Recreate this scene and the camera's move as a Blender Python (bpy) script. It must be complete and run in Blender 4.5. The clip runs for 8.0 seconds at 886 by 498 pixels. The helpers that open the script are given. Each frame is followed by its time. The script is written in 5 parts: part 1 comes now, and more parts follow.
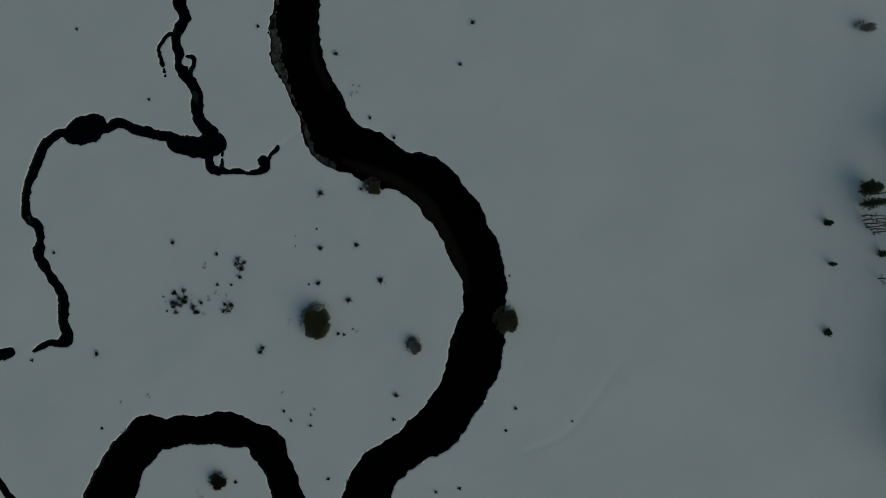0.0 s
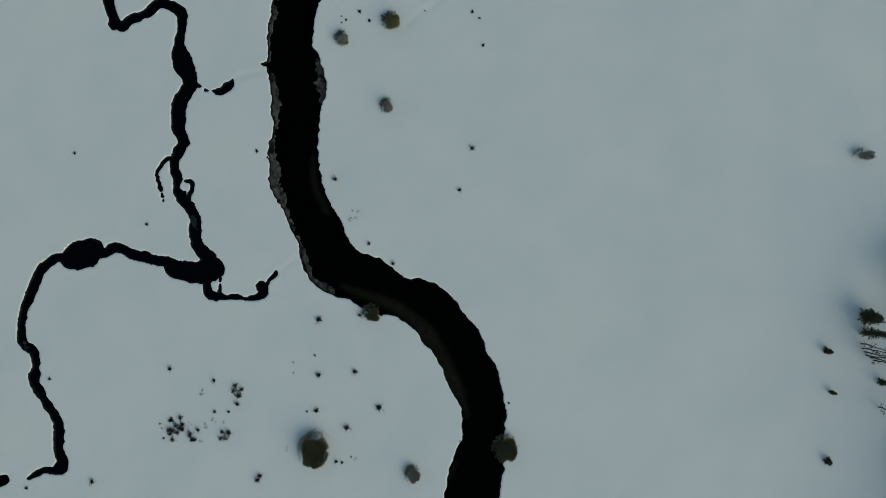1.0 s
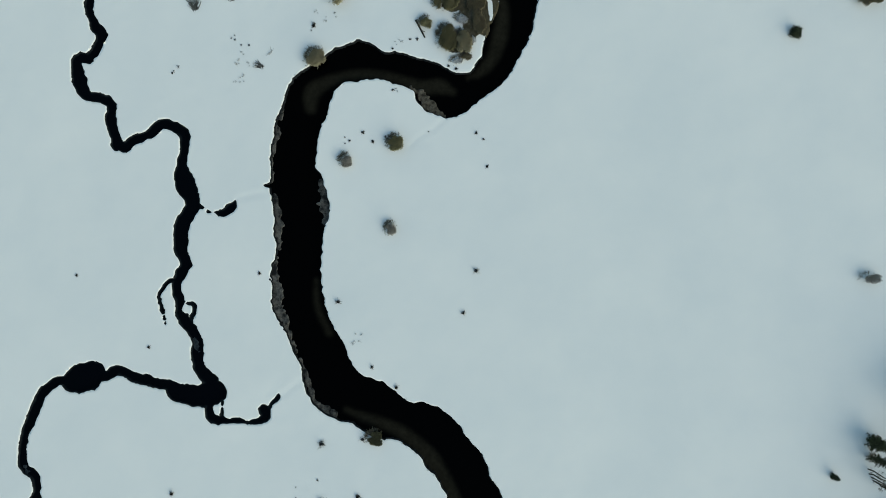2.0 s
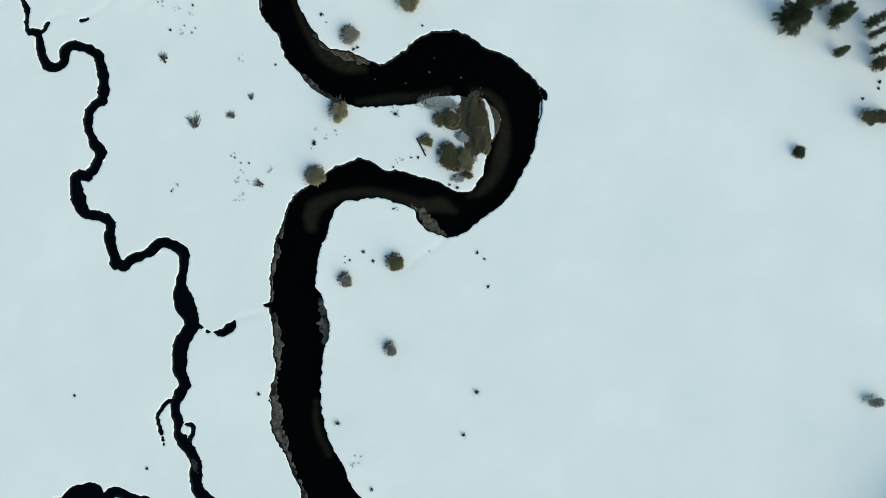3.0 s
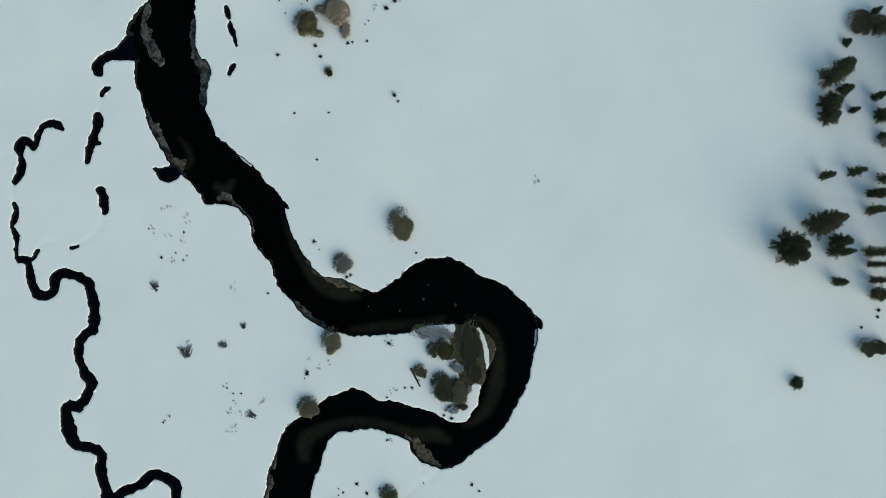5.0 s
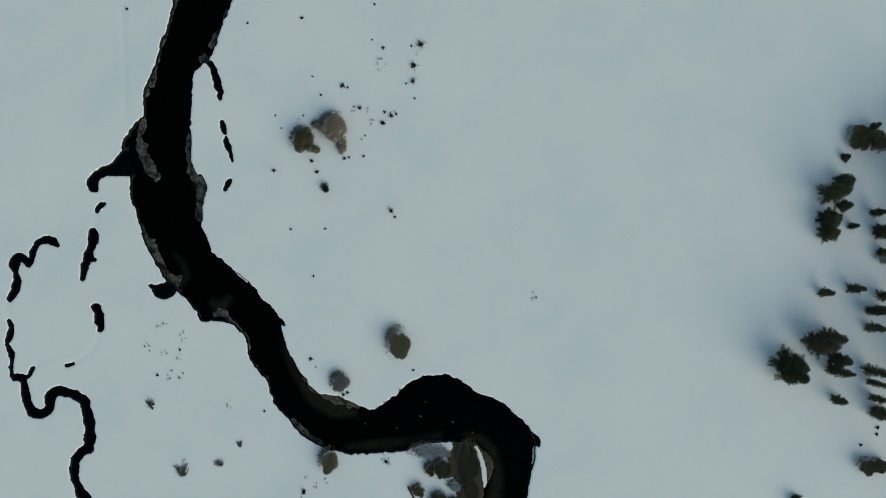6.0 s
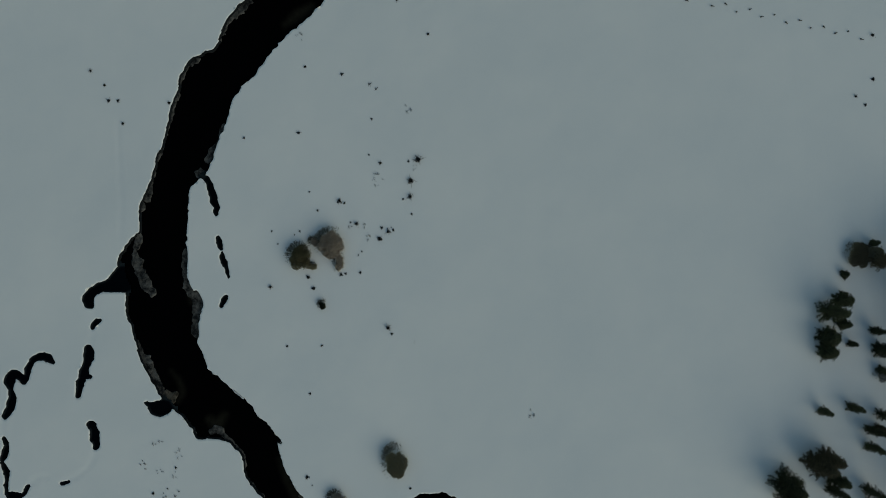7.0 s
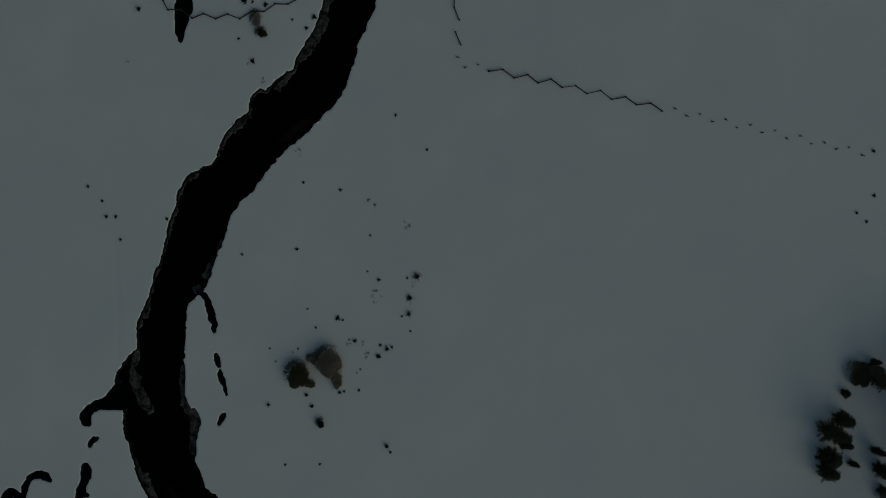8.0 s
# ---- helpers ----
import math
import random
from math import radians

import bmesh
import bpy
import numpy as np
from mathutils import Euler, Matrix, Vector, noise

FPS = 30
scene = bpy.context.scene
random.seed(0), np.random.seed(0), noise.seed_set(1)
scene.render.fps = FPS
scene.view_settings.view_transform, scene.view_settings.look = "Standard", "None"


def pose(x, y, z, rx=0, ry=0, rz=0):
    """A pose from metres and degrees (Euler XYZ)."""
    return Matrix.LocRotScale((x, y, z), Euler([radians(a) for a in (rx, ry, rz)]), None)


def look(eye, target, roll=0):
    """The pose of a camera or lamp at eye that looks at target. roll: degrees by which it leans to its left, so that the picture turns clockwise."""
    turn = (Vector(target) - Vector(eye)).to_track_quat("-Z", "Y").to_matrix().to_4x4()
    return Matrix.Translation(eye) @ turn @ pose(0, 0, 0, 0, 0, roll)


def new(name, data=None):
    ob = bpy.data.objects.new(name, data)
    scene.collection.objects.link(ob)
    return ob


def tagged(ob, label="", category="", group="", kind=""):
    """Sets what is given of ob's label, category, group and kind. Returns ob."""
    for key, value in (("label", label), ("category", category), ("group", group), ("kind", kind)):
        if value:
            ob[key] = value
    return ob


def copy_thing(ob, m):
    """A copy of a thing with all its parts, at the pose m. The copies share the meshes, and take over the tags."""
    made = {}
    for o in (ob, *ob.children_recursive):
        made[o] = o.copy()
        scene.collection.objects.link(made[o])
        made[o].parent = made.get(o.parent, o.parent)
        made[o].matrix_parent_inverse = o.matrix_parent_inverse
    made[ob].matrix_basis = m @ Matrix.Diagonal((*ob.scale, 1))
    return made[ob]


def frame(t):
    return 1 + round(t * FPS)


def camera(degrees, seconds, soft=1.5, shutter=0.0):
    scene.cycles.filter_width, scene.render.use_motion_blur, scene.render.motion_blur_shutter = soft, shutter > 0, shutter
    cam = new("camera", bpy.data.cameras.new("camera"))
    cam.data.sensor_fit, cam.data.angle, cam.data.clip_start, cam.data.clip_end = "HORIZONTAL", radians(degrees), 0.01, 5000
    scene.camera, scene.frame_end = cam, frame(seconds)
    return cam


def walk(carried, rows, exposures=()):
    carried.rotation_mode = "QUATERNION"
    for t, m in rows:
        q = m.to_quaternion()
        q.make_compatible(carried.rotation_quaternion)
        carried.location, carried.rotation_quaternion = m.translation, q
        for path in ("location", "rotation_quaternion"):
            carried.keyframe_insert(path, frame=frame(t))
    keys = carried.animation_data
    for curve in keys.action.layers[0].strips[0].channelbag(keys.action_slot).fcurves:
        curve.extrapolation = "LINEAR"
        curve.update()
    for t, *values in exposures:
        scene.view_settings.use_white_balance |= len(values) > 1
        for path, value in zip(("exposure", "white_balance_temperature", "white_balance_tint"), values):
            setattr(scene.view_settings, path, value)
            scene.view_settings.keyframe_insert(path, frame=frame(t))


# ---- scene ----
# ---- camera and its flight: straight down, northwards over the meadow ----
cam = camera(62.8, 8.0, 0.5)
FLIGHT = [
    (0, -0.67, -18.62, 162.67, 1.081, 0.279, -1.057),
    (0.5, -0.79, -5.45, 162.67, 1.456, 0.016, -0.968),
    (1, -0.93, 7.76, 162.66, 1.771, -0.051, -0.929),
    (1.5, -1.01, 21.02, 162.63, 1.981, 0.027, -0.927),
    (3, -0.74, 61.18, 162.56, 2.166, 0.065, -0.696),
    (3.5, -0.32, 74.42, 162.57, 2.198, 0.03, -0.685),
    (4, 0.19, 87.56, 162.64, 2.177, 0.037, -0.699),
    (4.5, 0.73, 100.62, 162.69, 1.846, 0.073, -0.718),
    (6, 2.12, 139.9, 162.8, 1.811, 0.035, -0.84),
    (6.5, 2.63, 152.97, 162.81, 1.809, 0.024, -0.821),
    (7, 3.11, 166.03, 162.86, 1.825, 0.027, -0.823),
    (7.5, 3.52, 179.06, 162.9, 1.871, 0.038, -0.798),
    (8, 3.87, 192.1, 162.95, 1.904, 0.082, -0.772),
]
# the film fades in and out again
FADE = [(t, stops + 0.17, 6600, -4) for t, stops in (
    (0.0, -2.33), (0.5, -1.75), (1.0, -1.24), (1.5, -0.85), (2.2, -0.4), (3.0, -0.15), (3.5, -0.12), (4.0, -0.2), (4.5, -0.35), (5.2, -0.56),
    (6.0, -0.85), (6.5, -1.22), (7.0, -1.67), (7.5, -2.24), (8.0, -3.08))]
walk(cam, [(t, pose(x, y, z, rx, ry, rz)) for t, x, y, z, rx, ry, rz in FLIGHT], FADE)

# ---- world and sun: low hazy winter sun from the south-east ----
SUN_ELEVATION, SUN_AZIMUTH = 28.0, 135.0
world = bpy.data.worlds.new("winter_sky")
scene.world = world
world.use_nodes = True
sky = world.node_tree.nodes.new("ShaderNodeTexSky")
sky.sky_type = "NISHITA"
sky.sun_disc = False
sky.sun_elevation, sky.sun_rotation = radians(SUN_ELEVATION), radians(SUN_AZIMUTH)
sky.air_density, sky.dust_density = 1.5, 0.3
world.node_tree.links.new(sky.outputs[0], world.node_tree.nodes["Background"].inputs[0])
world.node_tree.nodes["Background"].inputs[1].default_value = 0.17
sun = new("sun", bpy.data.lights.new("sun", "SUN"))
sun.data.energy, sun.data.angle, sun.data.color = 2.5, radians(54), (1.0, 0.86, 0.68)
sun_way = Vector((math.sin(radians(SUN_AZIMUTH)) * math.cos(radians(SUN_ELEVATION)),
                  math.cos(radians(SUN_AZIMUTH)) * math.cos(radians(SUN_ELEVATION)), math.sin(radians(SUN_ELEVATION))))
sun.matrix_world = look(sun_way * 300, (0, 0, 0))


# ---- materials ----
class Nodes:
    """A few short names for building a node material."""

    def __init__(self, name):
        self.material = bpy.data.materials.new(name)
        self.material.use_nodes = True
        self.tree = self.material.node_tree
        self.shader = self.tree.nodes["Principled BSDF"]

    def add(self, kind, **values):
        node = self.tree.nodes.new(kind)
        for key, value in values.items():
            setattr(node, key, value)
        return node

    def link(self, a, b):
        self.tree.links.new(a, b)

    def coords(self, space="Object"):
        return self.add("ShaderNodeTexCoord").outputs[space]

    def noise(self, scale, detail=4.0, vector=None, rough=0.55):
        n = self.add("ShaderNodeTexNoise")
        n.inputs["Scale"].default_value, n.inputs["Detail"].default_value, n.inputs["Roughness"].default_value = scale, detail, rough
        if vector is not None:
            self.link(vector, n.inputs["Vector"])
        return n.outputs["Fac"]

    def ramp(self, value, *stops):
        r = self.add("ShaderNodeValToRGB")
        while len(r.color_ramp.elements) < len(stops):
            r.color_ramp.elements.new(0.5)
        for e, (at, colour) in zip(r.color_ramp.elements, stops):
            e.position, e.color = at, (*colour, 1)
        self.link(value, r.inputs[0])
        return r.outputs[0]

    def spread(self, value, a, b, c=0.0, d=1.0):
        m = self.add("ShaderNodeMapRange", interpolation_type="SMOOTHSTEP")
        self.link(value, m.inputs[0])
        for i, v in enumerate((a, b, c, d)):
            m.inputs[i + 1].default_value = v
        return m.outputs[0]

    def sum(self, a, b, op="ADD"):
        m = self.add("ShaderNodeMath", operation=op)
        for i, v in enumerate((a, b)):
            if isinstance(v, (int, float)):
                m.inputs[i].default_value = v
            else:
                self.link(v, m.inputs[i])
        return m.outputs[0]

    def mix(self, fac, a, b):
        m = self.add("ShaderNodeMix", data_type="RGBA")
        self.link(fac, m.inputs[0])
        for i, v in ((6, a), (7, b)):
            if isinstance(v, tuple):
                m.inputs[i].default_value = (*v, 1)
            else:
                self.link(v, m.inputs[i])
        return m.outputs[2]

    def done(self, colour, rough, bump=None, strength=0.3, distance=0.05, specular=0.4):
        for value, key in ((colour, "Base Color"), (rough, "Roughness")):
            if isinstance(value, tuple):
                self.shader.inputs[key].default_value = (*value, 1)
            elif isinstance(value, (int, float)):
                self.shader.inputs[key].default_value = value
            else:
                self.link(value, self.shader.inputs[key])
        self.shader.inputs["Specular IOR Level"].default_value = specular
        if bump is not None:
            b = self.add("ShaderNodeBump")
            b.inputs["Strength"].default_value, b.inputs["Distance"].default_value = strength, distance
            self.link(bump, b.inputs["Height"])
            self.link(b.outputs[0], self.shader.inputs["Normal"])
        return self.material


def snow_ground_material():
    """Wind-packed snow; dark earth in the cut banks, brown matted grass where the snow has gone."""
    n = Nodes("snow_and_banks")
    at = n.add("ShaderNodeNewGeometry").outputs["Position"]
    bare = n.add("ShaderNodeAttribute", attribute_name="bare").outputs["Fac"]
    bank = n.add("ShaderNodeAttribute", attribute_name="bank").outputs["Fac"]
    broad, fine = n.noise(0.05, 3, at), n.noise(2.2, 5, at)
    snow = n.ramp(broad, (0.3, (0.80, 0.82, 0.83)), (0.7, (0.86, 0.865, 0.86)))
    earth = n.ramp(n.noise(1.6, 6, at, 0.7), (0.35, (0.003, 0.003, 0.003)), (0.57, (0.005, 0.005, 0.0048)), (0.76, (0.055, 0.055, 0.055)))
    peat = n.ramp(n.noise(0.9, 5, at, 0.65), (0.35, (0.0012, 0.0025, 0.0045)), (0.7, (0.006, 0.010, 0.014)))
    earth = n.mix(n.spread(bank, 0.55, 0.85), peat, earth)
    grass = n.ramp(n.noise(1.1, 7, at, 0.7), (0.3, (0.026, 0.024, 0.013)), (0.6, (0.07, 0.06, 0.038)), (0.8, (0.13, 0.112, 0.076)))
    colour = n.mix(n.spread(bank, 0.02, 0.12), snow, earth)
    colour = n.mix(n.spread(n.sum(bare, n.sum(n.sum(fine, 0.5, "SUBTRACT"), 0.9, "MULTIPLY")), 0.45, 0.6), colour, grass)
    relief = n.sum(n.sum(n.noise(0.35, 4, at), 3.0, "MULTIPLY"), n.sum(fine, 0.35, "MULTIPLY"))
    return n.done(colour, 0.75, relief, 0.16, 0.12, 0.2)


def water_material(name, deep, silt_or_sheen):
    """Dark slow water; over the shallow side the silty bed shows through, in the creek a painted ice sheen."""
    n = Nodes(name)
    at = n.add("ShaderNodeNewGeometry").outputs["Position"]
    shallow = n.add("ShaderNodeAttribute", attribute_name="shallow").outputs["Fac"]
    patch = n.sum(shallow, n.sum(n.sum(n.noise(0.22, 5, at, 0.6), 0.5, "SUBTRACT"), 0.22, "MULTIPLY"))
    bed = n.ramp(n.noise(0.9, 6, at, 0.7), (0.3, tuple(0.7 * c for c in silt_or_sheen)), (0.7, tuple(1.3 * c for c in silt_or_sheen)))
    colour = n.mix(n.spread(patch, 0.27, 1.0), deep, bed)
    return n.done(colour, 0.12, n.noise(1.5, 3, at), 0.08, 0.02, 0.03)


def rough_material(name, dark, light, scale=3.0, rough=0.85, island=False, strength=0.5, random_tint=0.0, low=0.28, high=0.72):
    n = Nodes(name)
    at = n.coords()
    grain = n.noise(scale, 6, at, 0.65)
    if island:
        geo = n.add("ShaderNodeNewGeometry").outputs["Random Per Island"]
        grain = n.sum(n.sum(grain, 0.5, "MULTIPLY"), n.sum(geo, 0.5, "MULTIPLY"))
    if random_tint:
        chance = n.add("ShaderNodeObjectInfo").outputs["Random"]
        grain = n.sum(grain, n.sum(n.sum(chance, 0.5, "SUBTRACT"), random_tint, "MULTIPLY"))
    colour = n.ramp(grain, (low, dark), (high, light))
    return n.done(colour, rough, grain, strength, 0.03, 0.2)


SNOW = snow_ground_material()
RIVER = water_material("river_water", (0.0006, 0.0006, 0.0006), (0.0245, 0.0228, 0.016))
# the creek's blue-grey second colour paints in the sheen of its ice
CREEK = water_material("creek_water", (0.0011, 0.0021, 0.0038), (0.016, 0.022, 0.025))
ICE = rough_material("grey_shelf_ice", (0.006, 0.006, 0.0055), (0.175, 0.165, 0.15), 0.7, 0.5, low=0.39, high=0.76)
MUD = rough_material("frozen_mud", (0.022, 0.019, 0.014), (0.14, 0.122, 0.097), 1.0, 0.9, low=0.38, high=0.68)
DULL_ICE = rough_material("dull_creek_ice", (0.003, 0.006, 0.009), (0.045, 0.055, 0.062), 0.9, 0.4, low=0.38, high=0.7)
CLEAN_ICE = rough_material("white_shelf_ice", (0.45, 0.48, 0.52), (0.75, 0.77, 0.8), 1.2, 0.4)
WILLOW_BROWN = rough_material("willow_twigs_brown", (0.24, 0.222, 0.155), (0.37, 0.342, 0.242), 1.2, 0.85, True)
WILLOW_TAN = rough_material("willow_twigs_tan", (0.37, 0.325, 0.275), (0.54, 0.475, 0.41), 1.2, 0.85, True)
WILLOW_UMBER = rough_material("willow_twigs_umber", (0.13, 0.115, 0.077), (0.215, 0.192, 0.132), 1.2, 0.85, True)
SHRUB_GREEN = rough_material("evergreen_shrub", (0.018, 0.024, 0.014), (0.075, 0.085, 0.05), 1.2, 0.85, True)
WILLOW_OLIVE = rough_material("willow_twigs_olive", (0.18, 0.172, 0.098), (0.29, 0.275, 0.165), 1.2, 0.85, True)
WILLOW_DRAB = rough_material("willow_twigs_drab", (0.115, 0.11, 0.062), (0.205, 0.192, 0.115), 1.2, 0.85, True)
WILLOW_GREY = rough_material("willow_twigs_grey", (0.30, 0.29, 0.27), (0.47, 0.455, 0.43), 1.2, 0.85, True)
WILLOW_FROST = rough_material("frosted_twigs", (0.38, 0.40, 0.44), (0.84, 0.86, 0.88), 2.0, 0.8, True)
STEM = rough_material("dark_stems", (0.02, 0.017, 0.013), (0.07, 0.058, 0.045), 4.0, 0.9)
TWIG = rough_material("twig_fringe", (0.06, 0.058, 0.045), (0.20, 0.19, 0.155), 3.0, 0.9, True)
TUFT = rough_material("dead_tuft_twigs", (0.008, 0.009, 0.009), (0.04, 0.04, 0.038), 3.0, 0.9, True)
TUFT_GREY = rough_material("tuft_rays", (0.03, 0.032, 0.032), (0.14, 0.143, 0.14), 3.0, 0.9, True)
TUFT_PALE = rough_material("pale_stalks", (0.26, 0.275, 0.29), (0.55, 0.565, 0.57), 3.0, 0.9, True)
NEEDLES = rough_material("conifer_needles", (0.006, 0.011, 0.006), (0.082, 0.095, 0.05), 1.0, 0.8, True, 0.3, 0.25)
NEEDLES_BROWN = rough_material("juniper_needles", (0.03, 0.029, 0.018), (0.135, 0.118, 0.076), 1.0, 0.8, True, 0.3, 0.25)
BARK = rough_material("conifer_bark", (0.03, 0.024, 0.018), (0.12, 0.10, 0.08), 6.0, 0.9)
RAIL = rough_material("weathered_rail", (0.012, 0.012, 0.011), (0.055, 0.053, 0.05), 5.0, 0.85)
STONE = rough_material("river_stone", (0.008, 0.008, 0.008), (0.07, 0.067, 0.067), 3.0, 0.6)


# ---- small tools ----
def lattice_noise(x, y, cell, seed):
    """Smooth random heights from -1 to 1, with bumps about one cell wide."""
    u, v = x / cell, y / cell
    i, j = np.floor(u).astype(np.int64), np.floor(v).astype(np.int64)
    f, g = u - i, v - j
    f, g = f * f * (3 - 2 * f), g * g * (3 - 2 * g)

    def corner(a, b):
        h = (a * 374761393 + b * 668265263 + seed * 1442695041) & 0x7FFFFFFF
        h = ((h ^ (h >> 13)) * 1274126177) & 0x7FFFFFFF
        h = ((h ^ (h >> 16)) * 2246822519) & 0x7FFFFFFF
        return (h & 0xFFFF) / 32767.5 - 1.0

    low = corner(i, j) * (1 - f) + corner(i + 1, j) * f
    high = corner(i, j + 1) * (1 - f) + corner(i + 1, j + 1) * f
    return low * (1 - g) + high * g


def smooth(v, a, b):
    s = np.clip((v - a) / (b - a), 0, 1)
    return s * s * (3 - 2 * s)


def course(rows, step=0.4, least=0.12):
    """A smooth run through rows of x, y, width: places and half widths."""
    p = np.array(rows, float)
    p = np.vstack([2 * p[0] - p[1], p, 2 * p[-1] - p[-2]])
    p[0, 2], p[-1, 2] = p[1, 2], p[-2, 2]
    out = []
    for a, b, c, d in zip(p[:-3], p[1:-2], p[2:-1], p[3:]):
        count = max(2, int(np.hypot(*(c - b)[:2]) / step))
        s = np.linspace(0, 1, count, endpoint=False)[:, None]
        out.append(0.5 * (2 * b + (c - a) * s + (2 * a - 5 * b + 4 * c - d) * s**2 + (3 * b - a - 3 * c + d) * s**3))
    out = np.vstack([*out, p[-2:-1]])
    return out[:, :2], np.maximum(least, out[:, 2] / 2)


def channel_distance(xs, ys, courses, reach=7.0):
    """Distance from the water's edge over the grid; inside it is less than nothing."""
    dist = np.full((len(ys), len(xs)), reach)
    for places, halves in courses:
        for (cx, cy), half in zip(places, halves):
            r = half + reach
            i0, i1 = np.searchsorted(xs, (cx - r, cx + r))
            j0, j1 = np.searchsorted(ys, (cy - r, cy + r))
            if i0 == i1 or j0 == j1:
                continue
            dx, dy = xs[None, i0:i1] - cx, ys[j0:j1, None] - cy
            d = np.sqrt(dx * dx + dy * dy) - half
            old = dist[j0:j1, i0:i1]
            nearer = d < old
            old[nearer] = d[nearer]
    return dist


def snapped(xs, ys, dist, limit):
    """The grid's corners, those beside the line where dist is 0 drawn onto it."""
    gx, gy = np.meshgrid(xs, ys)
    slope_y, slope_x = np.gradient(dist, ys, xs)
    steep = np.maximum(0.25, slope_x**2 + slope_y**2)
    move_x, move_y = -dist * slope_x / steep, -dist * slope_y / steep
    close = (np.hypot(move_x, move_y) < limit) & (np.abs(dist) < 1.5 * limit)
    return gx + move_x * close, gy + move_y * close, close


def grid_mesh(name, gx, gy, heights, keep=None, edge=None, **fields):
    """A sheet over the grid; keep: which cells stay; edge: a distance whose zero line the triangles follow; fields: values for each corner."""
    ny, nx = heights.shape
    index = np.arange(nx * ny).reshape(ny, nx)
    quads = np.stack([index[:-1, :-1], index[:-1, 1:], index[1:, 1:], index[1:, :-1]], -1)
    quads = quads[keep] if keep is not None else quads.reshape(-1, 4)
    if edge is not None:
        far = np.abs(edge).ravel()
        turn = far[quads[:, 0]] + far[quads[:, 2]] > far[quads[:, 1]] + far[quads[:, 3]]
        quads[turn] = np.roll(quads[turn], -1, axis=1)
        quads = np.concatenate([quads[:, (0, 1, 2)], quads[:, (0, 2, 3)]])
    sides = quads.shape[1]
    used, quads = np.unique(quads, return_inverse=True)
    quads = quads.reshape(-1, sides)
    mesh = bpy.data.meshes.new(name)
    mesh.vertices.add(len(used))
    mesh.vertices.foreach_set("co", np.stack([gx.ravel()[used], gy.ravel()[used], heights.ravel()[used]], 1).astype(np.float32).ravel())
    mesh.loops.add(quads.size)
    mesh.loops.foreach_set("vertex_index", quads.astype(np.int32).ravel())
    mesh.polygons.add(len(quads))
    mesh.polygons.foreach_set("loop_start", np.arange(0, quads.size, sides, dtype=np.int32))
    mesh.polygons.foreach_set("use_smooth", np.ones(len(quads), bool))
    for key, values in fields.items():
        layer = mesh.attributes.new(key, "FLOAT", "POINT")
        layer.data.foreach_set("value", values.ravel()[used].astype(np.float32))
    mesh.update(calc_edges=True)
    mesh.validate()
    return mesh


class Sticks:
    """Collects tapered three-sided twigs, needle sprays and stems into one mesh."""

    def __init__(self):
        self.verts, self.faces = [], []

    def spike(self, a, b, thick, tip=0.0):
        a, b = Vector(a), Vector(b)
        way = (b - a).normalized()
        side = way.cross(Vector((0.3, 0.2, 1.0)) if abs(way.z) < 0.9 else Vector((1, 0.1, 0))).normalized()
        up = way.cross(side)
        k = len(self.verts)
        ring = [side * math.cos(q) + up * math.sin(q) for q in (0.4, 2.5, 4.6)]
        self.verts += [a + r * thick for r in ring]
        if tip:
            self.verts += [b + r * tip for r in ring]
            self.faces += [(k, k + 1, k + 4, k + 3), (k + 1, k + 2, k + 5, k + 4), (k + 2, k, k + 3, k + 5), (k + 3, k + 4, k + 5), (k + 2, k + 1, k)]
        else:
            self.verts.append(b)
            self.faces += [(k, k + 1, k + 3), (k + 1, k + 2, k + 3), (k + 2, k, k + 3)]

    def spray(self, a, way, length, width, droop):
        """A needle spray: a bent kite with a raised spine."""
        way = Vector(way).normalized()
        side = way.cross(Vector((0, 0, 1)))
        side = side.normalized() if side.length > 0.1 else Vector((1, 0, 0))
        k = len(self.verts)
        mid, end = a + way * length * 0.5, a + way * length - Vector((0, 0, droop))
        self.verts += [Vector(a), mid + side * width - Vector((0, 0, width * 0.5)), end, mid - side * width - Vector((0, 0, width * 0.5)), mid + Vector((0, 0, width * 0.35))]
        self.faces += [(k, k + 1, k + 4), (k + 1, k + 2, k + 4), (k + 2, k + 3, k + 4), (k + 3, k, k + 4)]

    def mesh(self, name):
        m = bpy.data.meshes.new(name)
        m.from_pydata([tuple(v) for v in self.verts], [], self.faces)
        m.update()
        return m


def part(name, mesh, material, parent, label=""):
    ob = new(name, mesh)
    mesh.materials.append(material)
    ob.parent = parent
    return tagged(ob, label)


# ---- the river and its creeks, as runs of x, y, width ----
RIVER_SOUTH_LOOP = [
    (-80.5, -80.0, 11.0), (-76.8, -69.5, 11.3), (-73.4, -61.7, 9.1), (-71.9, -59.9, 9.5), (-69.6, -57.6, 9.2), (-68.4, -55.9, 8.9),
    (-66.2, -55.7, 7.2), (-63.3, -55.7, 6.7), (-60.4, -54.9, 6.7), (-56.5, -55.1, 6.2), (-51.8, -54.6, 7.3), (-49.1, -55.2, 7.6), (-45.7, -56.1, 5.7),
    (-42.6, -57.4, 6.8), (-41.3, -59.2, 8.1), (-40.1, -62.2, 6.9), (-38.4, -65.3, 6.6), (-36.9, -70.5, 7.1), (-32.5, -79.5, 8.5), (-27.5, -80.5, 9.5),
    (-22.5, -77.0, 10.5),
]
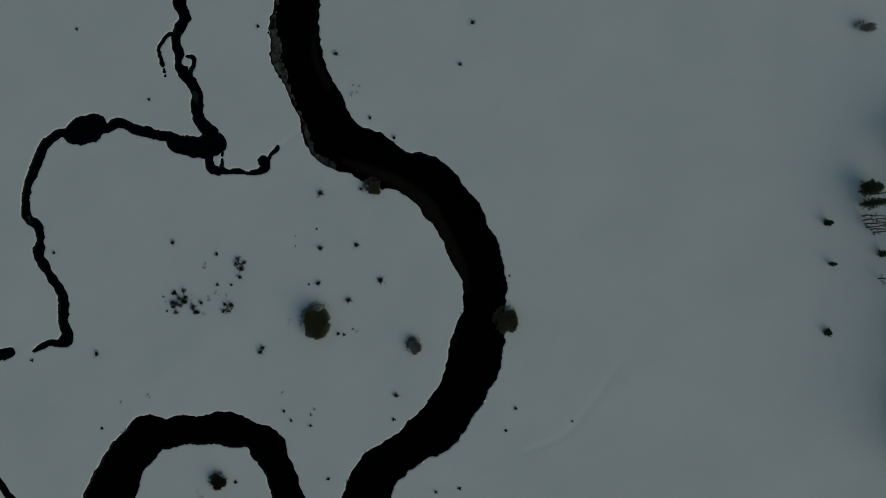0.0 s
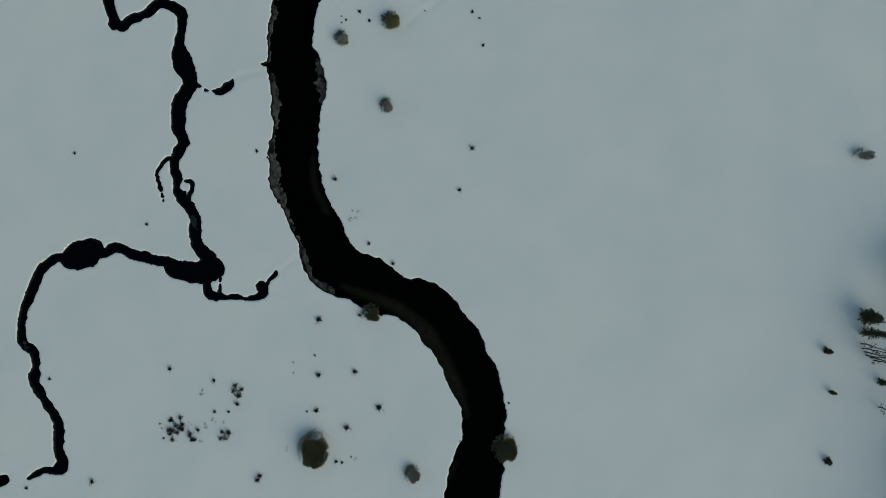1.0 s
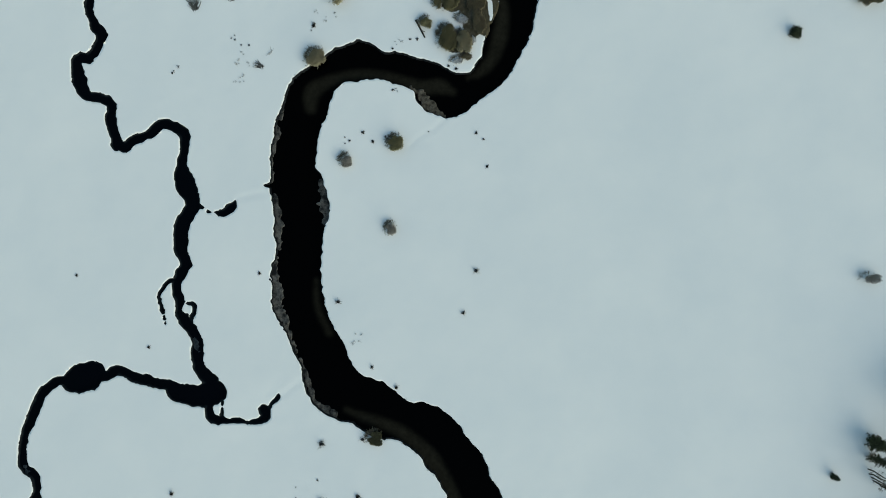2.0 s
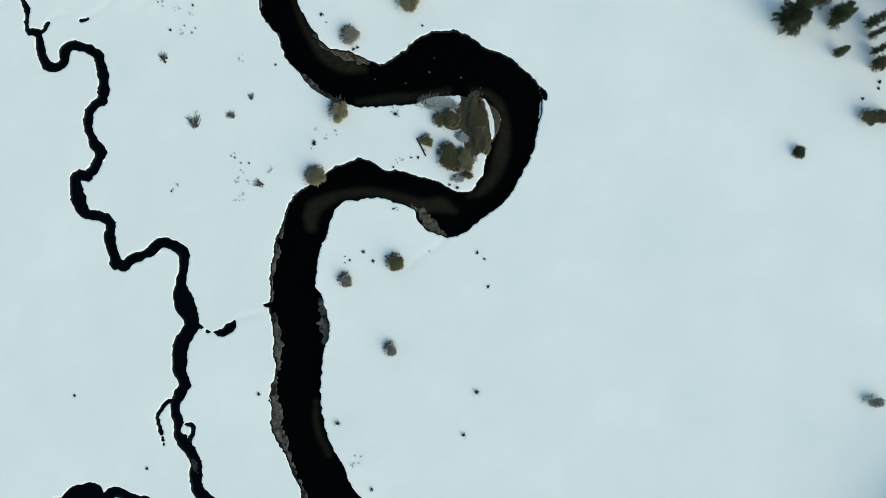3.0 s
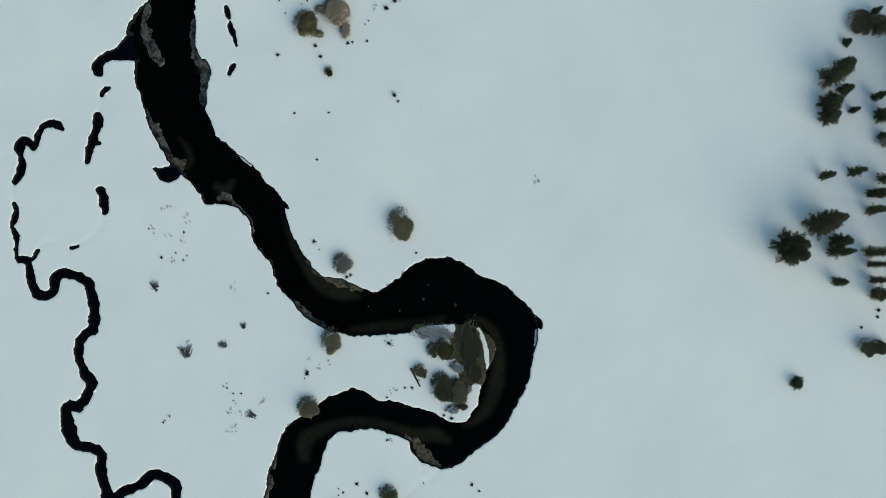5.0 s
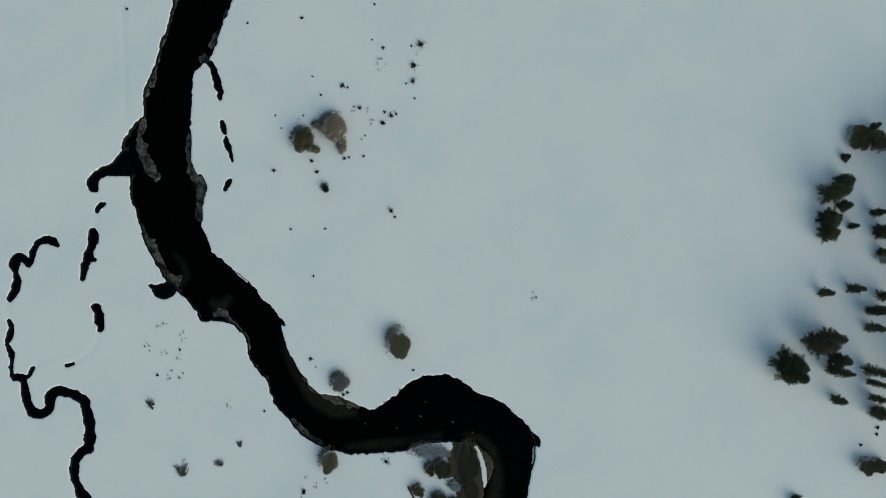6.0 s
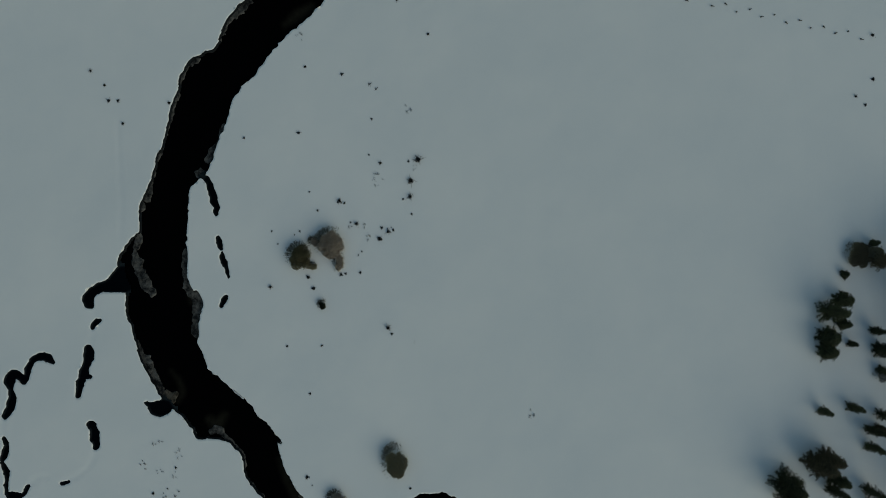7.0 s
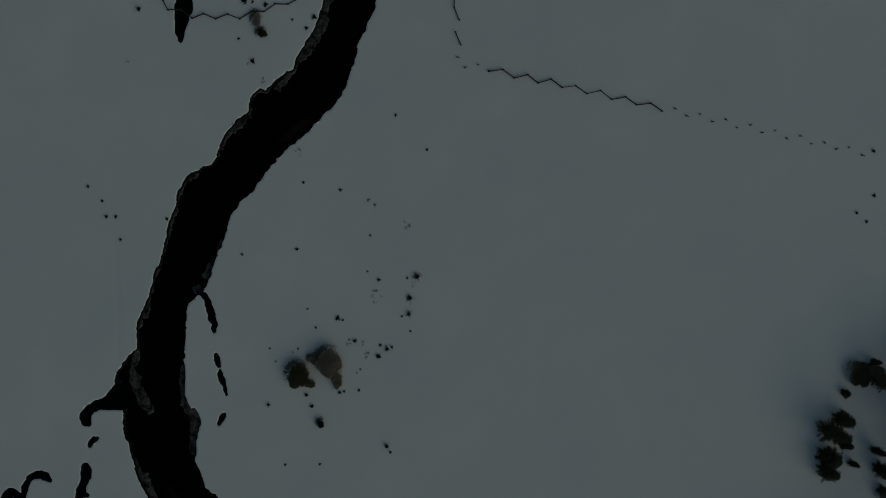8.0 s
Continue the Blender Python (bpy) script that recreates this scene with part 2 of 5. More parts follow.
RIVER_SOUTH_BEND_LOWER = [
    (-17.5, -66.0, 10.0), (-14.1, -62.8, 9.1), (-9.4, -59.6, 8.3), (-6.9, -57.4, 9.0), (-4.2, -56.2, 10.6), (-1.5, -53.0, 10.5), (0.5, -50.2, 10.3),
    (2.0, -48.2, 10.3), (3.4, -44.5, 10.7), (5.1, -41.3, 12.0), (5.3, -38.5, 12.0), (6.1, -36.6, 11.4), (6.6, -33.7, 11.0), (7.4, -30.9, 9.5),
    (7.5, -28.5, 9.3), (7.8, -24.5, 9.8), (7.6, -22.0, 9.4), (7.0, -19.7, 10.4), (6.4, -18.1, 10.7), (5.7, -16.2, 11.5), (3.8, -12.4, 10.8),
    (2.9, -10.4, 11.2), (1.8, -8.1, 11.2),
]
RIVER_SOUTH_BEND_MIDDLE = [
    (-0.1, -5.6, 11.2), (-1.4, -4.2, 11.1), (-3.3, -1.5, 11.3), (-6.0, 0.7, 10.9), (-8.7, 1.5, 9.3), (-11.9, 2.8, 9.2), (-14.8, 3.7, 10.9),
    (-17.2, 5.6, 11.5), (-20.0, 7.1, 10.5), (-23.2, 8.0, 11.4), (-25.5, 9.7, 12.1), (-26.9, 12.2, 11.8), (-27.6, 14.8, 11.3), (-28.6, 17.3, 11.0),
    (-30.9, 22.1, 10.3), (-31.7, 24.5, 10.1), (-32.7, 26.4, 10.8), (-33.5, 28.3, 11.7), (-33.9, 30.5, 11.5), (-33.9, 32.9, 11.0), (-34.1, 34.9, 11.3),
    (-33.8, 37.3, 10.8), (-33.5, 40.0, 10.5),
]
RIVER_OXBOW_LOWER = [
    (-33.5, 40.0, 10.5), (-32.8, 42.9, 9.5), (-33.4, 45.3, 11.3), (-32.8, 48.0, 11.8), (-32.8, 50.0, 12.6), (-33.3, 53.2, 12.5), (-33.9, 55.2, 11.8),
    (-34.5, 57.1, 10.3), (-34.7, 60.3, 10.1), (-34.5, 62.4, 10.2), (-34.3, 64.1, 10.1), (-33.7, 66.7, 10.1), (-33.4, 68.7, 10.3), (-32.6, 70.4, 9.4),
    (-31.8, 72.7, 10.4), (-31.5, 74.0, 10.1), (-30.5, 76.1, 10.2), (-29.5, 77.8, 9.0), (-27.3, 80.0, 8.1), (-25.0, 81.3, 7.4), (-23.6, 82.2, 8.2),
    (-21.4, 82.8, 8.8), (-19.4, 83.4, 8.8), (-17.6, 82.9, 8.1), (-15.5, 82.4, 6.6), (-12.9, 81.7, 6.6),
]
RIVER_OXBOW_MIDDLE = [
    (-10.6, 81.4, 7.3), (-8.1, 80.6, 7.2), (-5.5, 79.6, 7.9), (-3.5, 78.6, 8.3), (-1.7, 76.3, 10.7), (0.8, 75.2, 10.2), (2.6, 75.5, 9.0),
    (5.1, 76.5, 7.5), (7.5, 77.8, 6.5), (9.3, 79.3, 7.3), (11.9, 82.5, 7.6), (13.0, 85.5, 8.5), (14.0, 88.0, 9.1), (15.2, 90.8, 9.5),
    (16.1, 93.4, 9.0), (16.7, 96.1, 9.0), (16.9, 98.5, 9.9), (16.7, 100.7, 10.7), (15.5, 102.6, 11.4), (13.6, 104.2, 11.1), (11.8, 105.9, 11.2),
    (9.8, 106.8, 11.3), (6.8, 107.2, 11.8), (3.8, 108.6, 13.4), (1.2, 109.5, 14.9), (-1.9, 109.1, 14.8),
]
RIVER_OXBOW_UPPER = [
    (-5.0, 107.7, 12.7), (-7.2, 106.6, 12.0), (-10.0, 105.3, 11.0), (-11.9, 104.9, 10.0), (-15.0, 104.4, 9.7), (-17.7, 105.0, 10.6),
    (-20.2, 105.6, 11.3), (-22.5, 106.4, 11.7), (-24.1, 107.0, 11.7), (-26.1, 107.6, 10.5), (-28.2, 109.0, 9.4), (-30.1, 111.0, 8.7),
    (-31.7, 112.7, 8.7), (-32.7, 114.2, 8.6), (-33.9, 116.7, 7.9), (-34.7, 118.5, 7.4), (-36.0, 120.3, 7.6), (-37.1, 122.2, 8.2), (-37.7, 123.9, 8.6),
    (-37.8, 125.4, 8.1), (-39.3, 129.0, 8.9), (-40.4, 130.3, 8.8), (-41.8, 131.3, 8.5), (-43.1, 132.7, 9.0),
]
RIVER_NORTH_LOWER = [
    (-43.1, 132.7, 9.0), (-44.5, 134.0, 10.4), (-48.2, 135.9, 12.3), (-49.6, 137.1, 12.3), (-51.4, 138.8, 12.0), (-52.9, 140.0, 11.8),
    (-54.3, 141.4, 12.0), (-55.4, 142.6, 12.4), (-55.7, 144.0, 12.0), (-56.8, 145.6, 12.7), (-57.6, 147.3, 13.1), (-58.6, 149.4, 13.3),
    (-59.0, 151.8, 13.9), (-59.3, 154.5, 14.8), (-59.6, 157.4, 15.5), (-60.2, 159.5, 15.9), (-60.6, 161.3, 15.1), (-61.0, 163.6, 14.3),
    (-61.5, 166.5, 14.2), (-61.8, 169.1, 15.3), (-60.4, 171.4, 12.0), (-60.2, 173.5, 11.0), (-59.9, 175.1, 10.9), (-59.6, 178.0, 11.0),
    (-59.6, 180.6, 11.2), (-58.9, 183.3, 10.1), (-58.2, 186.2, 9.4), (-57.2, 189.0, 9.8), (-55.6, 191.6, 11.3), (-54.4, 193.6, 11.9),
    (-53.7, 196.2, 12.1),
]
RIVER_NORTH_MIDDLE = [
    (-52.8, 199.2, 12.5), (-51.6, 202.5, 13.1), (-50.9, 204.7, 12.7), (-50.2, 206.8, 12.7), (-49.6, 209.1, 13.3), (-48.6, 210.4, 12.9),
    (-46.3, 211.8, 10.7), (-44.5, 213.5, 10.4), (-43.1, 214.9, 11.0), (-41.6, 217.4, 11.3), (-40.4, 219.6, 12.6), (-38.8, 222.0, 13.0),
    (-36.5, 224.1, 12.3), (-34.6, 225.7, 12.3), (-32.3, 227.8, 13.2), (-30.4, 230.1, 13.8), (-28.8, 231.8, 13.3), (-27.5, 233.1, 12.4),
    (-25.7, 234.2, 12.6), (-24.3, 235.9, 12.5), (-23.5, 237.3, 12.5), (-23.0, 239.3, 12.5), (-22.0, 241.3, 12.1), (-20.9, 243.5, 11.6),
    (-20.3, 245.0, 10.8), (-19.3, 247.6, 10.7), (-18.3, 249.8, 11.1), (-17.4, 252.2, 11.2), (-16.7, 254.1, 11.7), (-14.5, 263.0, 11.0),
    (-10.0, 275.0, 11.0),
]
CREEK_MOUTH = [
    (-101.8, -37.6, 2.5), (-100.8, -37.4, 2.5), (-99.5, -37.0, 2.5), (-98.6, -36.9, 1.9),
]
CREEK_WEST_LOOP = [
    (-93.6, -36.6, 1.0), (-92.1, -35.9, 1.5), (-90.4, -35.0, 1.6), (-88.1, -35.1, 1.9), (-86.6, -34.6, 3.2), (-86.0, -33.2, 2.8), (-86.5, -32.0, 2.3),
    (-87.0, -30.7, 2.0), (-86.9, -29.0, 2.2), (-86.9, -27.2, 2.3), (-86.8, -25.2, 2.2), (-87.4, -23.7, 2.3), (-88.7, -21.5, 2.0), (-90.0, -19.4, 1.9),
    (-91.1, -17.6, 2.2), (-92.2, -15.7, 2.3), (-92.2, -13.9, 2.8), (-92.0, -12.0, 1.9), (-92.0, -10.2, 2.0), (-92.4, -8.7, 2.2), (-93.5, -7.7, 2.3),
    (-94.5, -7.0, 2.3), (-95.3, -5.1, 2.2), (-95.2, -3.8, 1.6), (-95.2, -2.1, 1.6), (-94.8, -0.1, 1.9), (-94.2, 2.0, 2.2),
]
CREEK_BEND = [
    (-94.2, 2.0, 2.2), (-92.9, 5.0, 2.2), (-92.0, 7.2, 2.3), (-90.9, 9.2, 2.5), (-89.4, 10.9, 2.2), (-87.7, 12.1, 2.0), (-86.4, 12.4, 2.2),
    (-85.1, 12.1, 3.3), (-83.6, 12.3, 5.6), (-82.1, 12.7, 6.3), (-80.3, 13.3, 6.1), (-79.0, 13.9, 4.8), (-77.9, 13.1, 2.8), (-76.6, 13.1, 2.3),
    (-75.1, 14.1, 2.3), (-74.0, 14.5, 2.2), (-72.1, 13.6, 2.2), (-69.9, 12.7, 2.3), (-67.3, 12.0, 2.7), (-64.6, 11.2, 2.3), (-62.5, 10.8, 2.5),
]
CREEK_POND = [
    (-62.5, 10.8, 2.5), (-61.4, 9.7, 3.8), (-59.9, 9.1, 4.3), (-57.7, 8.6, 4.6), (-55.6, 8.3, 4.8), (-53.4, 8.8, 5.8), (-52.2, 9.2, 5.1),
]
CREEK_TAIL = [
    (-53.3, 6.7, 2.5), (-53.6, 4.5, 1.9), (-52.5, 3.2, 1.9), (-50.3, 3.0, 1.8), (-49.0, 2.7, 1.1), (-47.3, 2.9, 1.5), (-45.8, 2.6, 1.1),
    (-43.9, 2.4, 1.1), (-42.1, 2.8, 1.8), (-41.0, 3.7, 2.3), (-41.5, 5.2, 2.3), (-41.4, 5.4, 1.4), (-40.5, 5.4, 0.9), (-39.5, 6.6, 0.9),
    (-38.7, 7.5, 1.2), (-38.3, 7.9, 1.2),
]
CREEK_MIDDLE = [
    (-53.1, 11.8, 2.8), (-54.3, 12.8, 3.0), (-55.5, 14.0, 2.8), (-56.0, 16.2, 2.4), (-56.2, 18.2, 3.0), (-56.3, 20.3, 2.5), (-57.3, 22.9, 2.5),
    (-58.8, 24.7, 2.5), (-59.7, 26.5, 2.5), (-60.1, 28.6, 2.0), (-60.3, 30.4, 2.2), (-60.8, 32.1, 2.0), (-60.8, 33.5, 2.0), (-60.1, 35.2, 2.5),
    (-59.2, 36.9, 2.5), (-58.7, 38.2, 2.8), (-59.4, 39.9, 2.5), (-60.0, 41.7, 3.3),
]
CREEK_HOOK = [
    (-60.0, 41.7, 3.3), (-60.0, 44.3, 3.5), (-59.7, 46.4, 3.4), (-59.1, 47.8, 3.3), (-58.0, 49.5, 3.0), (-57.3, 51.0, 3.3), (-57.5, 53.1, 3.5),
    (-58.7, 55.3, 4.6), (-59.3, 57.1, 4.3), (-59.5, 58.8, 3.2), (-59.7, 60.5, 2.5), (-59.3, 62.3, 1.9), (-59.1, 64.1, 2.2), (-59.0, 65.9, 2.3),
    (-59.2, 67.4, 2.8), (-61.0, 68.8, 2.5), (-63.2, 69.4, 2.4), (-64.9, 69.1, 2.5), (-66.3, 67.7, 2.2), (-68.5, 66.7, 2.2), (-70.6, 65.9, 2.2),
    (-72.4, 64.5, 2.5), (-74.1, 65.0, 2.8), (-74.6, 67.0, 2.4), (-75.5, 69.7, 2.5), (-75.7, 71.5, 2.4),
]
CREEK_RISE = [
    (-75.7, 71.5, 2.4), (-75.7, 74.2, 2.3), (-77.5, 75.4, 2.4), (-79.3, 75.8, 2.3), (-80.8, 76.3, 2.3), (-81.6, 76.9, 2.7), (-82.4, 78.5, 3.3),
    (-82.9, 80.1, 3.4), (-83.3, 82.7, 2.8), (-83.1, 84.7, 2.5), (-80.9, 84.7, 2.2), (-79.9, 85.5, 2.3), (-78.8, 87.2, 2.4), (-77.9, 89.2, 2.5),
    (-77.9, 90.7, 2.5), (-79.1, 92.0, 2.5), (-79.7, 93.6, 2.0),
]
CREEK_NORTH = [
    (-79.7, 93.6, 2.0), (-80.2, 95.0, 1.9), (-80.6, 97.1, 2.2), (-80.2, 99.3, 2.3), (-78.9, 101.1, 2.4), (-77.6, 102.0, 2.5), (-77.2, 103.7, 2.7),
    (-77.2, 105.9, 2.4), (-77.4, 108.1, 2.7), (-78.0, 110.3, 2.3), (-78.7, 112.3, 2.3), (-80.5, 113.7, 1.9), (-82.5, 114.4, 1.9), (-84.7, 114.6, 2.3),
    (-86.0, 113.1, 2.5), (-86.4, 110.9, 2.2), (-88.1, 109.5, 2.5), (-89.9, 110.1, 2.5), (-91.0, 111.8, 2.2), (-91.5, 114.0, 2.0), (-91.8, 116.3, 1.9),
    (-92.1, 117.6, 1.9),
]
CREEK_HEAD = [
    (-92.1, 117.6, 1.9), (-93.5, 117.8, 1.8), (-94.4, 117.8, 1.6), (-94.7, 119.4, 0.8), (-94.6, 121.4, 1.1), (-94.8, 123.1, 1.3), (-95.7, 125.4, 1.1),
    (-95.0, 127.1, 1.5), (-94.7, 128.9, 1.4), (-95.2, 130.4, 1.0),
]
POOLS_WEST = [
    [(-95.1, 135.3, 1.2), (-94.0, 137.1, 2.1), (-93.4, 139.2, 1.9), (-93.8, 141.0, 1.1), (-94.0, 142.3, 1.8), (-94.1, 143.7, 2.7), (-93.0, 144.5, 2.1), (-91.7, 143.8, 1.9), (-90.8, 143.2, 1.8), (-90.2, 144.1, 1.3), (-90.1, 145.8, 1.7), (-88.8, 147.8, 1.8), (-87.2, 148.4, 1.9), (-85.5, 148.0, 1.9), (-84.5, 147.1, 1.2)],
    [(-76.5, 150.1, 1.8), (-76.3, 148.8, 2.5), (-77.1, 146.5, 2.0), (-77.8, 144.3, 2.2), (-78.5, 141.7, 1.8), (-78.8, 139.7, 1.4)],
    [(-77.1, 144.0, 1.0), (-76.1, 143.8, 1.0)],
    [(-75.6, 154.6, 1.0), (-75.0, 155.7, 1.6), (-73.9, 156.3, 0.9)],
    [(-76.1, 133.2, 1.9), (-75.4, 132.1, 2.3), (-74.9, 129.9, 2.4), (-74.7, 128.5, 1.9)],
    [(-82.6, 120.3, 0.8), (-81.8, 120.4, 0.9), (-80.9, 120.6, 0.8)],
    [(-91.4, 117.7, 1.3), (-90.9, 118.2, 1.1), (-89.9, 119.7, 1.0)],
    [(-76.3, 160.0, 2.2), (-76.4, 161.8, 2.7), (-74.7, 163.3, 2.3), (-72.5, 163.9, 2.5), (-70.3, 164.7, 4.3), (-68.6, 165.6, 6.1)],
]
POOLS_EAST = [
    [(-63.9, 138.0, 0.5), (-62.8, 137.4, 1.3), (-61.1, 136.5, 3.2), (-59.6, 136.9, 3.5)],
    [(-50.0, 187.8, 1.4), (-49.6, 187.1, 1.5), (-48.8, 184.8, 1.9), (-48.1, 182.6, 1.8), (-47.8, 180.9, 1.2), (-47.7, 179.6, 0.7)],
    [(-47.4, 174.5, 0.9), (-47.1, 173.2, 1.1), (-46.8, 172.0, 1.15), (-46.5, 170.8, 1.2), (-46.3, 169.5, 1.4), (-45.6, 167.4, 1.2), (-45.1, 165.6, 0.7)],
    [(-46.8, 159.1, 1.1), (-46.1, 160.5, 1.4), (-45.5, 161.3, 0.6)],
    [(-53.8, 49.5, 0.4), (-51.8, 49.3, 0.8), (-50.3, 49.2, 1.9), (-48.7, 50.2, 2.2), (-48.0, 51.4, 1.1)],
    [(-55.0, 50.5, 0.4), (-56.1, 51.1, 1.3), (-56.9, 51.9, 1.8)],
    [(-61.2, 34.4, 0.9), (-62.5, 34.1, 0.9), (-63.6, 32.9, 0.9), (-64.7, 30.9, 0.9), (-64.6, 29.8, 1.1), (-64.0, 27.4, 1.0), (-63.5, 25.4, 0.8), (-63.3, 24.7, 0.4)],
    [(-59.5, 29.4, 0.6), (-58.4, 29.0, 0.7), (-57.1, 28.8, 0.8), (-56.9, 27.3, 1.1), (-57.5, 25.9, 1.3)],
    [(-50.7, 6.9, 1.0), (-50.7, 4.9, 0.8), (-50.8, 3.4, 1.0)],
]
POOLS_MIDDLE = [
    [(-55.3, 245.5, 1.0), (-55.3, 248.6, 2.8), (-54.6, 253.2, 3.8), (-54.2, 258.4, 3.3)],
    [(-105.4, -59.1, 1.5), (-102.6, -64.2, 1.5), (-100.1, -68.0, 1.8), (-97.2, -71.2, 1.8)],
]
POOLS = POOLS_WEST + POOLS_EAST + POOLS_MIDDLE
CREEKS = [CREEK_MOUTH, CREEK_WEST_LOOP, CREEK_BEND, CREEK_POND, CREEK_TAIL, CREEK_MIDDLE, CREEK_HOOK, CREEK_RISE, CREEK_NORTH, CREEK_HEAD, *POOLS]
ISLANDS = [(-58.6, 27.7, 0.89), (-52.0, 5.4, 0.76), (-45.1, 3.3, 0.51)]
ICE_SHELVES_SOUTH = [
    [(-36.4, 75.3, 0.4), (-36.8, 73.0, 0.5), (-37.4, 70.8, 0.6)],
    [(-38.4, 68.6, 0.5), (-38.3, 66.7, 0.9), (-39.0, 64.5, 0.8), (-39.5, 62.5, 0.9), (-39.4, 60.5, 0.8), (-39.2, 57.8, 0.9), (-39.3, 56.3, 0.6)],
    [(-38.7, 53.4, 0.6), (-38.7, 52.4, 0.9), (-38.5, 50.7, 1.0), (-38.0, 48.1, 1.0)],
    [(-37.7, 46.9, 1.0), (-38.1, 45.4, 1.8), (-37.6, 43.9, 0.9), (-37.5, 42.9, 0.6), (-37.8, 41.2, 0.5)],
    [(-39.1, 38.9, 0.6), (-39.0, 37.4, 0.9), (-39.3, 35.2, 1.1), (-38.8, 33.4, 1.4), (-38.4, 30.7, 2.0), (-38.3, 28.2, 2.4), (-37.3, 26.0, 2.2), (-36.7, 24.2, 1.6), (-35.9, 22.3, 0.8), (-35.4, 20.2, 0.6), (-34.8, 18.1, 0.6)],
    [(-33.6, 15.8, 0.6), (-32.7, 14.0, 0.6), (-31.5, 11.4, 0.6), (-30.9, 8.5, 0.8), (-30.4, 7.0, 0.9), (-29.4, 6.2, 0.6)],
    [(-28.5, 5.7, 0.6), (-27.5, 4.9, 0.8), (-25.8, 3.9, 0.6)],
]
ICE_SHELVES_OXBOW = [
    [(-28.6, 55.4, 0.6), (-28.2, 54.6, 1.0), (-28.0, 52.5, 1.5), (-27.7, 50.4, 2.0), (-27.6, 48.6, 1.6), (-27.6, 47.0, 0.9)],
    [(-32.6, 107.5, 0.5), (-29.9, 105.0, 0.6), (-28.0, 103.4, 0.8), (-26.4, 102.3, 0.8)],
    [(-56.3, 135.2, 0.5), (-54.5, 132.9, 0.4), (-53.2, 131.1, 0.3)],
    [(-49.2, 131.4, 0.8), (-48.0, 132.2, 0.9), (-46.4, 130.4, 0.6), (-44.3, 128.4, 0.4), (-42.5, 126.0, 0.4), (-41.6, 123.7, 0.4)],
    [(-40.0, 119.4, 0.3), (-38.0, 116.6, 0.3)],
]
ICE_SHELVES_NORTH = [
    [(-66.0, 151.1, 0.6), (-65.1, 149.3, 1.1), (-64.1, 147.4, 1.8), (-62.8, 145.8, 1.6), (-61.8, 143.9, 1.5), (-61.1, 142.0, 1.8), (-60.5, 140.4, 1.6), (-60.0, 139.2, 1.4)],
    [(-66.3, 171.0, 0.8), (-65.7, 168.9, 1.5), (-64.8, 166.6, 1.4), (-63.7, 164.3, 1.8), (-62.1, 162.4, 1.3)],
    [(-55.0, 171.8, 0.6), (-55.2, 168.6, 0.8), (-55.0, 165.4, 0.9), (-54.3, 162.7, 1.0), (-52.5, 160.9, 1.7), (-52.2, 158.6, 1.9), (-52.9, 156.6, 1.4), (-53.1, 155.0, 1.4), (-53.0, 152.9, 0.7)],
    [(-46.4, 199.9, 0.5), (-47.9, 196.5, 0.4), (-49.2, 193.9, 0.9), (-50.4, 192.3, 0.8)],
    [(-51.7, 189.7, 1.6), (-50.8, 187.9, 1.3), (-49.6, 185.9, 0.9)],
]
ICE_SHELVES_FAR = [
    [(-59.2, 199.3, 0.5), (-60.1, 194.9, 0.5), (-62.1, 190.3, 0.5), (-62.9, 185.4, 0.6), (-63.6, 183.4, 0.7)],
    [(-64.6, 182.4, 0.6), (-65.3, 179.2, 0.4), (-65.5, 176.5, 0.4), (-65.4, 174.9, 0.8), (-65.8, 172.5, 0.7)],
    [(-36.2, 234.5, 1.0), (-37.6, 234.5, 1.5), (-39.3, 233.1, 1.6), (-39.9, 231.2, 1.0), (-39.9, 229.4, 1.0), (-41.2, 227.6, 1.0), (-43.4, 225.8, 1.6), (-45.0, 224.3, 1.5), (-46.0, 222.1, 0.8), (-47.0, 219.0, 0.5)],
    [(-33.3, 235.0, 0.4), (-31.5, 236.4, 0.5), (-29.6, 239.1, 1.0), (-28.5, 240.9, 1.4), (-26.7, 243.5, 1.4), (-24.8, 246.3, 1.8), (-23.5, 248.6, 1.9), (-22.7, 250.8, 1.9), (-22.3, 252.9, 1.6), (-21.6, 254.9, 1.4)],
    [(-52.0, 214.7, 0.6), (-53.7, 214.2, 1.1), (-55.4, 211.9, 0.9), (-55.9, 209.2, 0.5), (-56.9, 205.8, 0.6), (-58.3, 201.3, 0.6), (-59.2, 198.3, 0.6)],
    [(-57.1, 135.0, 0.4), (-54.9, 132.6, 0.4)],
]
ICE_SHELVES = ICE_SHELVES_SOUTH + ICE_SHELVES_OXBOW + ICE_SHELVES_NORTH + ICE_SHELVES_FAR
MUD_SHELVES = [
    [(-8.8, 77.1, 0.4), (-6.4, 76.6, 0.9), (-4.6, 74.9, 1.9), (-3.5, 72.9, 2.4), (-1.8, 71.2, 1.5), (-0.3, 70.6, 0.6)],
    [(-29.2, 116.4, 0.4), (-27.4, 114.2, 0.5), (-25.0, 112.4, 1.0), (-22.3, 111.5, 1.5), (-19.7, 110.8, 1.4), (-17.8, 109.6, 0.6)],
    [(-59.1, 139.8, 1.3), (-58.2, 139.1, 2.2), (-58.7, 137.9, 1.5)],
]
CREEK_ICE = [
    [(-57.2, 21.3, 0.6), (-56.6, 19.6, 1.3), (-55.9, 18.5, 1.0)],
    [(-94.9, -6.8, 0.8), (-94.3, -7.9, 1.1), (-93.5, -8.7, 0.8)],
]
